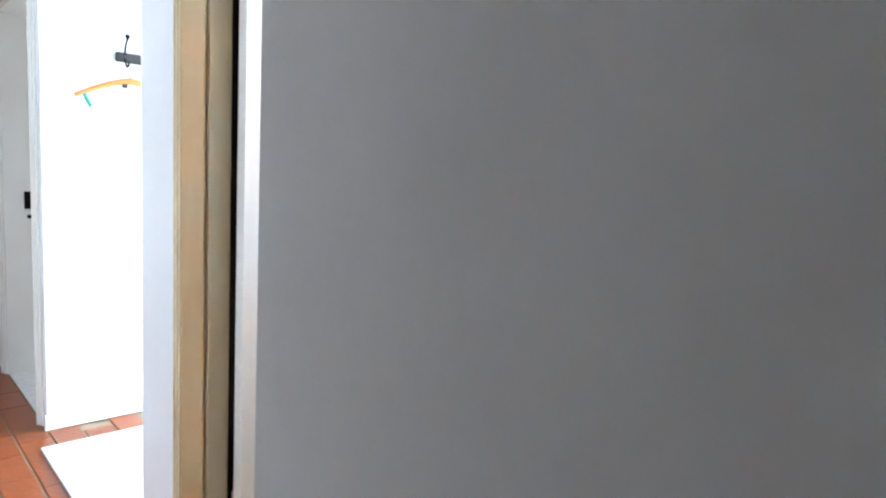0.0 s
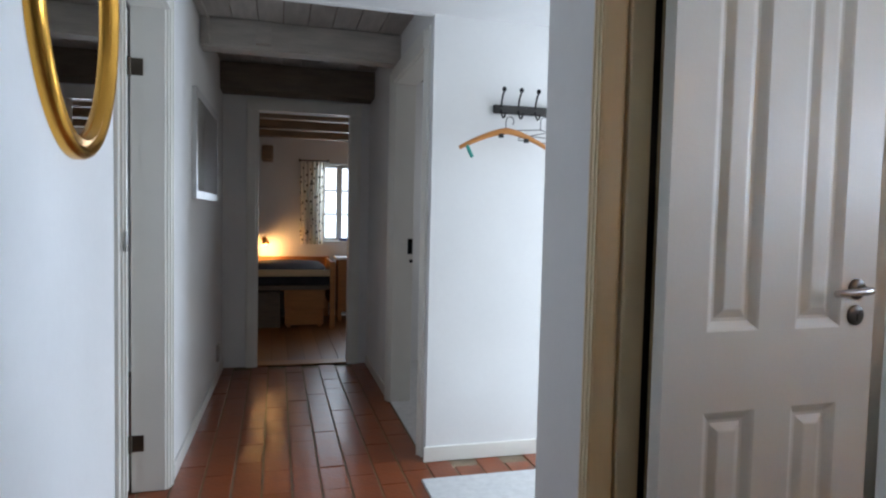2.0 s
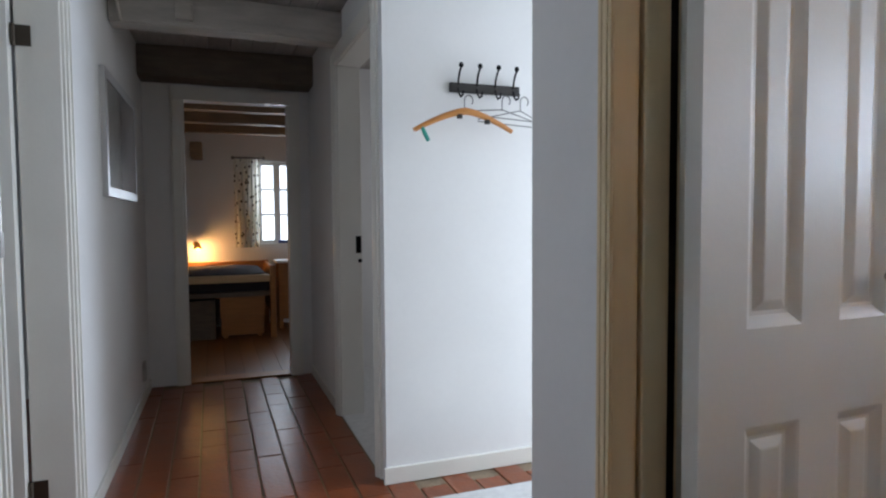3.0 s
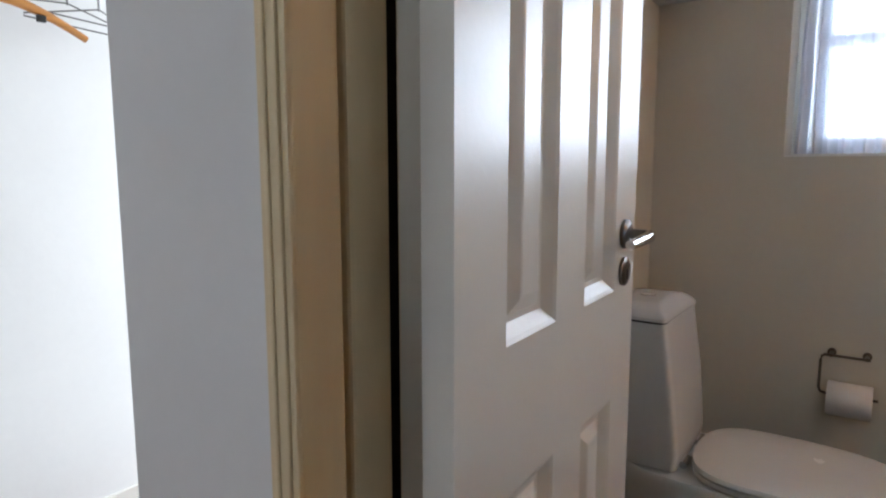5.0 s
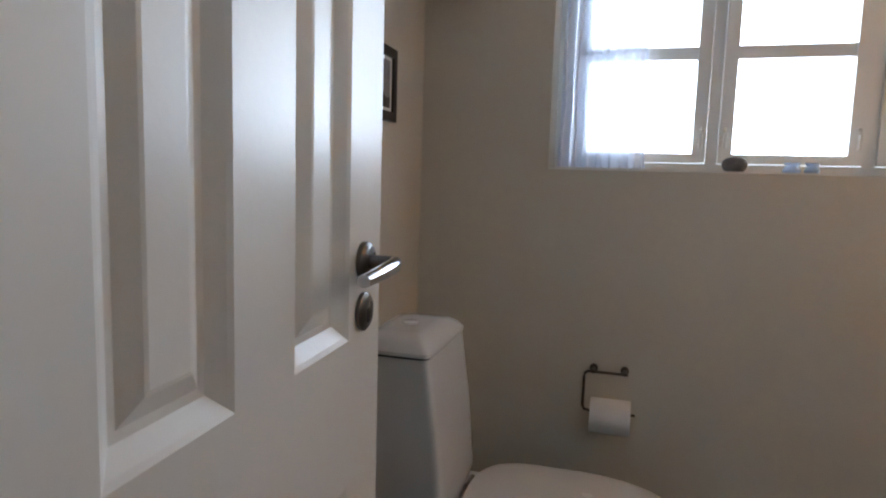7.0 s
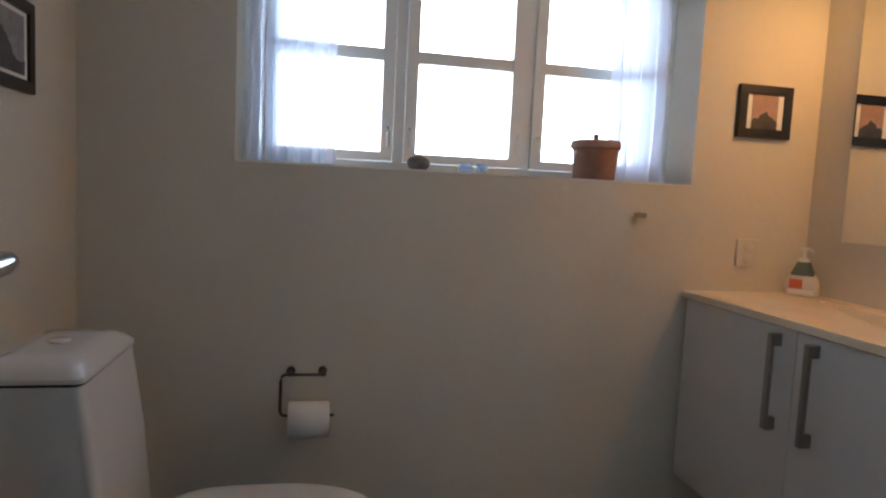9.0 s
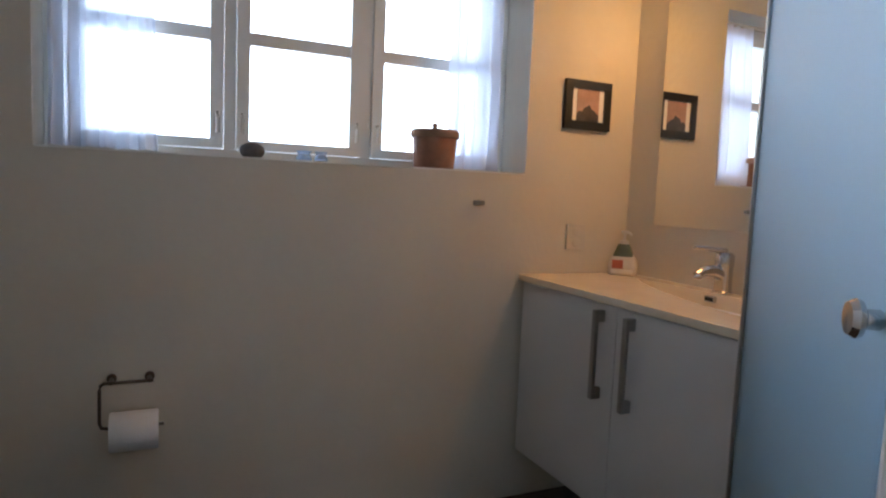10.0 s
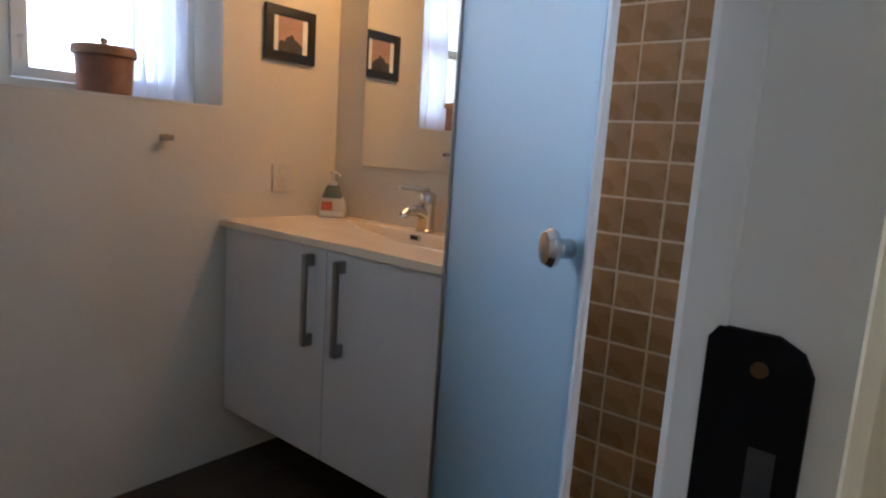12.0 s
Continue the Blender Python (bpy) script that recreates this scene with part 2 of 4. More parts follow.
SHEER = cloth_material("sheer_white_voile", (0.76, 0.79, 0.86), 0.06, share=0.30)
LEAF_CURTAIN = cloth_material("cream_leaf_curtain", (0.86, 0.84, 0.76), 0.12, 17.0, (0.12, 0.10, 0.06))


def frosted_material():
    m = bpy.data.materials.new("frosted_shower_glass")
    m.use_nodes = True
    nt = m.node_tree
    b = nt.nodes["Principled BSDF"]
    b.inputs["Base Color"].default_value, b.inputs["Roughness"].default_value = (0.56, 0.82, 1.0, 1), 0.48
    b.inputs["Transmission Weight"].default_value = 0.80
    n = nt.nodes.new("ShaderNodeTexNoise")
    n.inputs["Scale"].default_value = 400
    bp = nt.nodes.new("ShaderNodeBump")
    bp.inputs["Strength"].default_value, bp.inputs["Distance"].default_value = 0.12, 0.001
    nt.links.new(n.outputs["Fac"], bp.inputs["Height"])
    nt.links.new(bp.outputs[0], b.inputs["Normal"])
    return m


FROSTED = frosted_material()


# ---- building helpers ----
def part(name, bm, mat, parent=None, label="", smooth=False):
    """Links a bmesh as one mesh object, under a thing or a part if one is given."""
    bmesh.ops.recalc_face_normals(bm, faces=bm.faces)
    me = bpy.data.meshes.new(name)
    bm.to_mesh(me)
    bm.free()
    me.materials.append(mat)
    if smooth:
        for p in me.polygons:
            p.use_smooth = True
        me.set_sharp_from_angle(angle=radians(40))
    ob = new(name, me)
    if parent:
        ob.parent = parent
    if label:
        ob["label"] = label
    return ob


def thing(name, label, category, group="", place=None):
    e = new(name)
    if place is not None:
        e.matrix_basis = place
    return tagged(e, label, category, group)


def structure(ob, label, category="wall"):
    return tagged(ob, label, category, kind="structure")


def box(bm, x0, x1, y0, y1, z0, z1, bevel=0.0):
    vs = [bm.verts.new((x, y, z)) for x in (x0, x1) for y in (y0, y1) for z in (z0, z1)]
    fs = [bm.faces.new([vs[i] for i in f]) for f in ((0, 1, 3, 2), (4, 6, 7, 5), (0, 4, 5, 1), (2, 3, 7, 6), (0, 2, 6, 4), (1, 5, 7, 3))]
    if bevel:
        es = {e for f in fs for e in f.edges}
        bmesh.ops.bevel(bm, geom=list(es), offset=bevel, segments=2, affect="EDGES", profile=0.6)
    return bm


def boxes(*rows, bevel=0.0):
    bm = bmesh.new()
    for r in rows:
        box(bm, *r, bevel=bevel)
    return bm


def tube(points, radius, sides=12, bm=None, cap=True):
    """A round bar along a line of points."""
    bm = bm or bmesh.new()
    pts = [Vector(p) for p in points]
    rings, up = [], None
    for i, p in enumerate(pts):
        d = (pts[min(i + 1, len(pts) - 1)] - pts[max(i - 1, 0)]).normalized()
        if up is None or abs(up.dot(d)) > 0.95:
            up = Vector((0, 0, 1)) if abs(d.z) < 0.9 else Vector((1, 0, 0))
        u = d.cross(up).normalized()
        v = u.cross(d).normalized()
        r = radius[i] if isinstance(radius, (list, tuple)) else radius
        rings.append([bm.verts.new(p + r * (math.cos(a) * u + math.sin(a) * v)) for a in (2 * math.pi * k / sides for k in range(sides))])
    for a, b in zip(rings, rings[1:]):
        for k in range(sides):
            bm.faces.new((a[k], a[(k + 1) % sides], b[(k + 1) % sides], b[k]))
    if cap:
        bm.faces.new(rings[0])
        bm.faces.new(rings[-1])
    return bm


def lathe(profile, place, sides=32, bm=None, axis="z", squash=(1, 1)):
    """A turned shape from (radius, height) pairs."""
    bm = bm or bmesh.new()
    px, py, pz = place
    rings = []
    for r, h in profile:
        ring = []
        for k in range(sides):
            a = 2 * math.pi * k / sides
            c, s = r * math.cos(a) * squash[0], r * math.sin(a) * squash[1]
            ring.append(bm.verts.new({"z": (px + c, py + s, pz + h), "y": (px + c, py + h, pz + s), "x": (px + h, py + c, pz + s)}[axis]))
        rings.append(ring)
    for a, b in zip(rings, rings[1:]):
        for k in range(sides):
            bm.faces.new((a[k], a[(k + 1) % sides], b[(k + 1) % sides], b[k]))
    bm.faces.new(rings[0])
    bm.faces.new(rings[-1])
    return bm


def loft(rings):
    """A closed skin through rings of the same number of points."""
    bm = bmesh.new()
    vs = [[bm.verts.new(p) for p in r] for r in rings]
    n = len(vs[0])
    for a, b in zip(vs, vs[1:]):
        for k in range(n):
            bm.faces.new((a[k], a[(k + 1) % n], b[(k + 1) % n], b[k]))
    bm.faces.new(vs[0])
    bm.faces.new(vs[-1])
    return bm


def rounded(cx, cy, w, d, z, power=4.0, n=36):
    """A rounded rectangle of points at height z."""
    out = []
    for k in range(n):
        a = 2 * math.pi * k / n
        c, s = math.cos(a), math.sin(a)
        out.append((cx + w / 2 * math.copysign(abs(c) ** (2 / power), c), cy + d / 2 * math.copysign(abs(s) ** (2 / power), s), z))
    return out


# ---- structure: hall ----
HALL_TOP, BATH_TOP = 2.175, 2.12
structure(part("wall_bath_side", boxes((0.48, 0.62, 1.685, 1.96, 0, 2.6), (0.48, 0.62, 0.614, 0.915, 0, 2.6), (0.48, 0.62, 0.915, 1.685, 2.09, 2.6)), PLASTER), "white plastered wall with the bathroom doorway")
structure(part("wall_hall_near", boxes((0.16, 0.62, -2.0, 0.614, 0, 2.6), bevel=0.006), HALL_SHADED), "plain plastered wall beside the entry, its shade put in as warm grey")
structure(part("wall_left_back", boxes((-0.82, -0.69, -2.0, 0.10, 0, 2.6)), DIMMING_WALL), "unseen plain wall at the back of the hall, brown to cut bounced light")
structure(part("wall_left_near", boxes((-0.82, -0.69, 0.10, 2.41, 0, 2.6), (-0.82, -0.69, 2.41, 3.24, 2.06, 2.6)), PLASTER), "white plastered hall wall carrying an oval mirror")
structure(part("wall_back", boxes((-0.82, 0.62, -2.12, -2.0, 0, 2.6)), DIMMING_WALL), "unseen plain wall closing the hall, brown to cut bounced light")
bm = bmesh.new()
lw = [(-0.69, 3.24), (-0.68, 3.28), (-0.635, 5.41), (-0.82, 5.41), (-0.82, 3.24)]
lo, hi = [bm.verts.new((x, y, 0)) for x, y in lw], [bm.verts.new((x, y, 2.6)) for x, y in lw]
for k in range(5):
    bm.faces.new((lo[k], lo[(k + 1) % 5], hi[(k + 1) % 5], hi[k]))
bm.faces.new(lo)
bm.faces.new(hi)
structure(part("wall_left_far", bm, PLASTER), "uneven white plastered corridor wall")
structure(part("wall_coats", boxes((0.605, 2.75, 3.293, 3.41, 0, 2.6)), PLASTER), "bright white plastered wall carrying a coat rack")
structure(part("wall_corridor_right", boxes((0.485, 0.605, 3.293, 3.42, 0, 2.6), (0.485, 0.605, 4.32, 5.41, 0, 2.6), (0.485, 0.605, 3.42, 4.32, 2.06, 2.6)), PLASTER), "white plastered corridor wall with a doorway")
structure(part("wall_corridor_end", boxes((-2.2, -0.376, 5.41, 5.53, 0, 2.6), (0.330, 2.2, 5.41, 5.53, 0, 2.6), (-0.376, 0.330, 5.41, 5.53, 2.0, 2.6)), PLASTER), "white plastered wall with the bedroom doorway")
structure(part("wall_outer", boxes((2.45, 2.75, -0.67, 0.014, 0, 2.6), (2.45, 2.75, 0.014, 1.508, 0, 1.204), (2.45, 2.75, 0.014, 1.508, 1.93, 2.6),
                                   (2.45, 2.75, 1.508, 2.12, 0, 2.6), (2.45, 2.75, 2.12, 3.12, 2.06, 2.6), (2.45, 2.75, 3.12, 3.293, 0, 2.6)), BATH_PLASTER), "thick plastered outer wall with a deep window recess")
structure(part("wall_bath_toilet", boxes((0.62, 2.45, 1.935, 1.96, 0, 2.6)), BATH_PLASTER), "plastered wall behind the toilet")
structure(part("wall_bath_mirror", boxes((0.62, 2.45, -0.67, -0.465, 0, 2.6)), BATH_PLASTER), "plastered wall behind the washbasin")
structure(part("wall_bath_shower", boxes((0.62, 0.632, -0.465, 0.614, 0, 2.6)), BATH_PLASTER), "plastered wall beside the shower")
structure(part("wall_side_rooms", boxes((-2.2, -2.1, 2.0, 5.41, 0, 2.6), (-2.1, -0.82, 2.0, 2.1, 0, 2.6), (2.1, 2.2, 3.41, 5.41, 0, 2.6)), PLASTER), "plain walls of the rooms off the corridor")
structure(part("ceiling_hall", boxes((-2.2, 2.45, -2.0, 3.293, HALL_TOP, 2.26)), CEILING_WHITE), "smooth white hall ceiling", "ceiling")
structure(part("ceiling_bath", boxes((0.632, 2.45, -0.465, 1.935, BATH_TOP, BATH_TOP + 0.02)), CEILING_WHITE), "white bathroom ceiling", "ceiling")
structure(part("ceiling_roof", boxes((-2.3, 2.75, -2.1, 8.3, 2.6, 2.7)), DARK_BEAM), "dark roof above the rooms", "ceiling")
bm = bmesh.new()
for i in range(31):
    x = -2.15 + i * 0.139
    box(bm, x, x + 0.133, 3.29, 5.41, 2.305 + random.uniform(0, 0.005), 2.33)
structure(part("ceiling_boards", bm, BOARD_PAINT), "grey painted ceiling boards over the corridor", "ceiling")
structure(part("ground", boxes((-60, 60, -60, 60, -0.30, -0.25)), GROUND), "pale ground outside", "ground")
# Added glowing panels that stand in for the blown-out sky beyond the windows
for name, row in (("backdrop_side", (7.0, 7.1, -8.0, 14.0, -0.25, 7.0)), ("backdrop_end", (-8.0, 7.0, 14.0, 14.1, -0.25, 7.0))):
    structure(part(name, boxes(row), SKY_GLOW), "added glowing pale panel standing in for the bright sky outside", "backdrop")
structure(part("floor_bath", boxes((0.48, 2.45, -0.465, 1.935, -0.2, 0.0)), BATH_FLOOR), "dark bathroom floor", "floor")

# bedroom shell
structure(part("wall_bedroom_window", boxes((-2.2, 0.275, 7.9, 8.1, 0, 2.6), (1.2, 2.2, 7.9, 8.1, 0, 2.6), (0.275, 1.2, 7.9, 8.1, 0, 0.89), (0.275, 1.2, 7.9, 8.1, 1.81, 2.6)), PLASTER), "white bedroom wall with a small window")
structure(part("wall_bedroom_sides", boxes((-2.3, -2.2, 5.41, 8.1, 0, 2.6), (2.2, 2.3, 5.41, 8.1, 0, 2.6)), PLASTER), "plain white bedroom walls")


def beam(name, y0, y1, z0, z1, mat, label, x0=-0.8, x1=0.8):
    bm = boxes((x0, x1, y0, y1, z0, z1))
    bmesh.ops.subdivide_edges(bm, edges=[e for e in bm.edges if abs(e.verts[0].co.x - e.verts[1].co.x) > 0.5], cuts=14)
    bmesh.ops.bevel(bm, geom=[e for e in bm.edges if abs(e.verts[0].co.x - e.verts[1].co.x) > 0.02], offset=0.012, segments=2, affect="EDGES")
    for v in bm.verts:
        v.co += Vector((0, noise.noise(v.co * 3) * 0.008, noise.noise(v.co * 3 + Vector((7, 0, 0))) * 0.006))
    return tagged(part(name, bm, mat, smooth=True), label, "beam", "ceiling beams")


beam("ceiling_beam", 4.13, 4.29, 2.14, 2.305, BEAM_PAINT, "rough grey painted timber beam across the corridor", -0.655, 0.485)
# this beam is unlit; its shade is put into the dark colour
beam("ceiling_beam", 5.16, 5.41, 2.105, 2.305, DARK_BEAM, "timber beam above the bedroom doorway, darkened for the shade there", -0.638, 0.485)
structure(part("trim_hall_edge", boxes((-0.69, 0.485, 3.293, 3.33, 2.172, 2.305)), CEILING_WHITE), "white painted edge board between hall and corridor ceilings", "trim")
for i in range(3):
    y = 5.95 + i * 0.68
    beam("ceiling_beam", y, y + 0.14, 2.03, 2.18, BROWN_BEAM, "brown timber beam across the bedroom ceiling", -2.2, 2.2)
structure(part("ceiling_bedroom", boxes((-2.2, 2.2, 5.53, 7.9, 2.18, 2.22)), PINE), "wooden bedroom ceiling", "ceiling")
tagged(part("beam_block", boxes((-0.356, -0.274, 4.085, 4.135, 2.165, 2.262), bevel=0.004), BEAM_PAINT), "small grey painted wooden block on the corridor beam", "block")
tagged(part("cable", tube([(-0.64, 3.70, 2.300), (-0.62, 3.92, 2.292), (-0.604, 4.04, 2.262), (-0.612, 4.09, 2.215), (-0.602, 4.112, 2.15), (-0.600, 4.128, 2.145)], 0.008, 8), BEAM_PAINT, smooth=True), "grey painted cable looping down beside the corridor beam", "cable")
structure(part("trim_bath_box", boxes((0.632, 2.45, 1.71, 1.935, 1.745, BATH_TOP)), CEILING_WHITE), "boxed-in beam along the top of the bathroom wall", "trim")


# ---- trims and door frames ----
def sides_of(y0, y1, w, sides):
    return [r for r, k in (((y0 - w, y0, 1), "a"), ((y1, y1 + w, -1), "b")) if k in sides]


def casing_y(name, x_face, out, y0, y1, z1, w, mat=TRIM_PAINT, z0=0.0, sides="ab", label="cream painted stepped door casing", deep=1.0):
    """A stepped casing on a wall that faces along x, round an opening y0..y1."""
    e = thing(name, label, "door casing")
    tagged(e, kind="structure")
    for a, b, s in sides_of(y0, y1, w, sides):
        rows = [(min(x_face, x_face + out * d), max(x_face, x_face + out * d), a + (o if s > 0 else 0) + (0 if s > 0 else p), b - (0 if s > 0 else o) - (p if s > 0 else 0), z0, z1 + w - o) for d, o, p in ((0.012 * deep, 0, 0), (0.020 * deep, 0.24 * w, 0.2 * w), (0.026 * deep, 0.36 * w, 0.5 * w))]
        for nm, row in zip(("casing_board", "casing_step", "casing_bead"), rows):
            part(nm, boxes(row, bevel=0.002), mat, e)
    part("casing_head", boxes((min(x_face, x_face + out * 0.02), max(x_face, x_face + out * 0.02), y0 + 0.001, y1 - 0.001, z1, z1 + w), bevel=0.002), mat, e)
    return e


casing_y("casing_bath", 0.48, -1, 0.945, 1.655, 2.07, 0.040, sides="b", deep=0.5)
casing_y("casing_left", -0.69, 1, 2.43, 3.22, 2.05, 0.085, PAINTED, label="white painted casing round the side doorway")
casing_y("casing_right", 0.485, -1, 3.44, 4.30, 2.05, 0.09, PAINTED, label="white painted casing round the corridor doorway")


def lining(name, x0, x1, y0, y1, z0, z1, mat, label, stop=None):
    """The boards inside a doorway, with a stop bead."""
    e = tagged(thing(name, label, "door frame"), kind="structure")
    for a, b, s in ((y0 - 0.03, y0, 1), (y1, y1 + 0.03, -1)):
        back = 0.017 if stop and s < 0 else 0.0
        part("jamb", boxes((x0, x1, a + back, b, z0, z1), bevel=0.005), PAINTED if s > 0 else mat, e)
        if stop:
            ya, yb = (b, b + 0.014) if s > 0 else (a, a + back - 0.0005)
            part("door_stop", boxes((stop - 0.062, stop, ya, yb, z0, z1 - 0.015), bevel=0.005), mat, e)
            # the hinge gap's deep shade, put in as a black strip
            if s < 0:
                part("door_seal", boxes((stop + 0.002, stop + 0.022, b - 0.024, b - 0.013, z0, z1 - 0.015), bevel=0.002), GAP_SHADE, e, "black strip painting the shade in the rebate gap")
                part("inner_casing", boxes((x0 + 0.001, stop - 0.072, ya, yb, z0, z1 - 0.015), bevel=0.005), mat, e)
    part("head_jamb", boxes((x0, x1, y0, y1, z1 - 0.002, z1 + 0.028)), mat, e)
    return e


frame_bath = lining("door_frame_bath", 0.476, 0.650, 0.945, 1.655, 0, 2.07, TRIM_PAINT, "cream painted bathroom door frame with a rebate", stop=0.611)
part("architrave", boxes((0.6435, 0.659, 0.875, 0.9475, 0, 2.10), bevel=0.003), PAINTED, frame_bath, "white painted bathroom-side architrave")
lining("door_frame_left", -0.825, -0.688, 2.44, 3.21, 0, 2.05, PAINTED, "white painted door frame with dark hinges")
frame_right = lining("door_frame_right", 0.483, 0.62, 3.45, 4.29, 0, 2.045, PAINTED, "white painted doorway frame off the corridor")
e = tagged(thing("casing_end", "white painted casing round the bedroom doorway", "door casing"), kind="structure")
for a, b in ((-0.461, -0.371), (0.325, 0.415)):
    part("casing_board", boxes((a, b, 5.388, 5.412, 0, 1.995), (a + 0.01, b - 0.02, 5.38, 5.39, 0, 1.995), bevel=0.003), PAINTED, e)
part("casing_head", boxes((-0.461, 0.415, 5.386, 5.412, 1.996, 2.085), bevel=0.003), PAINTED, e)
part("threshold", boxes((-0.376, 0.330, 5.40, 5.55, 0.0, 0.012), bevel=0.003), PINE, e, "worn wooden threshold")

# skirting
structure(part("baseboard", boxes((0.473, 2.44, 3.279, 3.293, 0, 0.075), bevel=0.003), PAINTED), "white skirting board under the coat rack", "skirting")
structure(part("baseboard", boxes((0.473, 0.485, 4.40, 5.38, 0, 0.07), bevel=0.003), PAINTED), "white skirting board along the corridor", "skirting")
bm = boxes((0, 0.012, 0.0, 2.07, 0, 0.07), bevel=0.003)
bm.transform(pose(-0.6785, 3.315, 0, 0, 0, -1.21))
structure(part("baseboard", bm, PAINTED), "white skirting board along the uneven wall", "skirting")


# ---- doors ----
def panel_skin(bm, x0, x1, z0, z1, y, out):
    """A raised and fielded panel seen from one side; out is -1 or 1 along y."""
    rings = []
    for inset, depth in ((0, 0.0), (0.006, 0.003), (0.022, 0.014), (0.030, 0.015), (0.048, 0.006), (0.052, 0.005)):
        yy = y - out * depth
        rings.append([bm.verts.new(p) for p in ((x0 + inset, yy, z0 + inset), (x1 - inset, yy, z0 + inset), (x1 - inset, yy, z1 - inset), (x0 + inset, yy, z1 - inset))])
    for a, b in zip(rings, rings[1:]):
        for k in range(4):
            bm.faces.new((a[k], a[(k + 1) % 4], b[(k + 1) % 4], b[k]))
    bm.faces.new(rings[-1])


def panel_door(name, label, w, h, t, cols, rows, place, mat=PAINTED):
    """A four-panel door leaf from the hinge at x = 0, bottom at z = 0; y = 0 is its front."""
    e = thing(name, label, "door", place=place)
    xs = [0] + [v for c in cols for v in c] + [w]
    stiles = [(xs[i], xs[i + 1]) for i in range(0, len(xs), 2)]
    zs = [0] + [v for r in rows for v in r] + [h]
    rails = [(zs[i], zs[i + 1]) for i in range(0, len(zs), 2)]
    for k, (a, b) in enumerate(stiles):
        if k in (0, len(stiles) - 1):
            part("stile", boxes((a, b, 0, t, 0, h)), mat, e)
        else:
            for c, d in rows:
                part("mullion", boxes((a, b, 0, t, c, d)), mat, e)
    for a, b in rails:
        part("rail", boxes((stiles[0][1], stiles[-1][0], 0, t, a, b)), mat, e)
    for a, b in cols:
        for c, d in rows:
            bm = bmesh.new()
            panel_skin(bm, a, b, c, d, 0, -1)
            panel_skin(bm, a, b, c, d, t, 1)
            part("door_panel", bm, mat, e)
    return e


bath_door = panel_door("bathroom_door", "open white painted four-panel bathroom door with chrome lever", 0.628, 2.035, 0.04,
                       ((0.115, 0.264), (0.373, 0.517)), ((0.20, 0.755), (0.945, 1.92)), pose(0.608, 1.570, 0.012, 0, 0, 2.4))


def lever_set(parent, x, z, face, out):
    rose = part("rosette", lathe([(0.026, 0), (0.026, out * 0.006), (0.022, out * 0.010), (0.011, out * 0.011)], (x, face, z), 28, axis="y"), GUNMETAL, parent, "round dark satin steel rosette", True)
    y1 = face + out * 0.045
    part("lever_neck", tube([(x, face + out * 0.008, z), (x, face + out * 0.03, z), (x, y1 - out * 0.004, z)], [0.0095, 0.009, 0.0092], 14), GUNMETAL, parent, "dark steel lever neck", True)
    part("lever", tube([(x + 0.004, y1 - out * 0.006, z), (x - 0.006, y1, z), (x - 0.02, y1 + out * 0.003, z - 0.001), (x - 0.06, y1 + out * 0.003, z - 0.003), (x - 0.115, y1, z - 0.006)], [0.0085, 0.0098, 0.010, 0.0095, 0.008], 14), CHROME, parent, "polished chrome lever handle", True)
    plate = part("key_plate", lathe([(0.0255, 0), (0.0255, out * 0.005), (0.021, out * 0.008), (0.004, out * 0.008)], (x, face, z - 0.066), 28, axis="y"), GUNMETAL, parent, "round dark steel key plate", True)
    part("keyhole", boxes((x - 0.003, x + 0.003, face + out * 0.0082 - 0.0006, face + out * 0.0082 + 0.0006, z - 0.080, z - 0.062)), DARK_HOLE, plate)


lever_set(bath_door, 0.563, 1.040, 0.0, -1)
lever_set(bath_door, 0.563, 1.040, 0.04, 1)
part("latch_plate", boxes((0.6277, 0.630, 0.010, 0.030, 0.93, 1.10)), STEEL, bath_door)
for z in (0.25, 1.78):
    part("hinge", tube([(0.006, 0.046, z), (0.006, 0.046, z + 0.09)], 0.007, 12), STEEL, bath_door)

side_door = panel_door("side_room_door", "white painted door standing open into the side room", 0.74, 2.02, 0.04,
                       ((0.10, 0.33), (0.41, 0.64)), ((0.22, 0.85), (1.05, 1.88)), pose(-0.835, 3.215, 0.012, 0, 0, 176))
for z in (0.215, 1.80):
    hg = bpy.data.objects["door_frame_left"]
    part("hinge", boxes((-0.822, -0.775, 3.2055, 3.2095, z - 0.035, z + 0.035), bevel=0.001), DARK_STEEL, hg)
    part("hinge_knuckle", tube([(-0.826, 3.201, z - 0.037), (-0.826, 3.201, z + 0.037)], 0.007, 12), DARK_STEEL, hg)

# strike plates
sp = thing("strike_plate", "large black strike plate with brass screw on the bathroom door frame", "strike plate")
bm = bmesh.new()
out = [(0.6205, 0.89), (0.6465, 0.89), (0.648, 0.895), (0.648, 1.061), (0.6455, 1.0645), (0.630, 1.0645), (0.6235, 1.061), (0.6205, 1.055)]
f0, f1 = [bm.verts.new((x, 0.945, z)) for x, z in out], [bm.verts.new((x, 0.948, z)) for x, z in out]
for k in range(len(out)):
    bm.faces.new((f0[k], f0[(k + 1) % len(out)], f1[(k + 1) % len(out)], f1[k]))
bm.faces.new(f0)
bm.faces.new(f1)
part("plate", bm, BLACK_IRON, sp)
part("screw", lathe([(0.0023, 0), (0.0023, 0.0006), (0.0012, 0.001)], (0.6335, 0.948, 1.0545), 14, axis="y"), OLD_BRASS, sp, "brown brass screw head", True)
part("keeper_hole", boxes((0.6265, 0.6335, 0.9475, 0.9483, 0.95, 1.032)), RACK_WOOD, sp, "dark keeper slot")
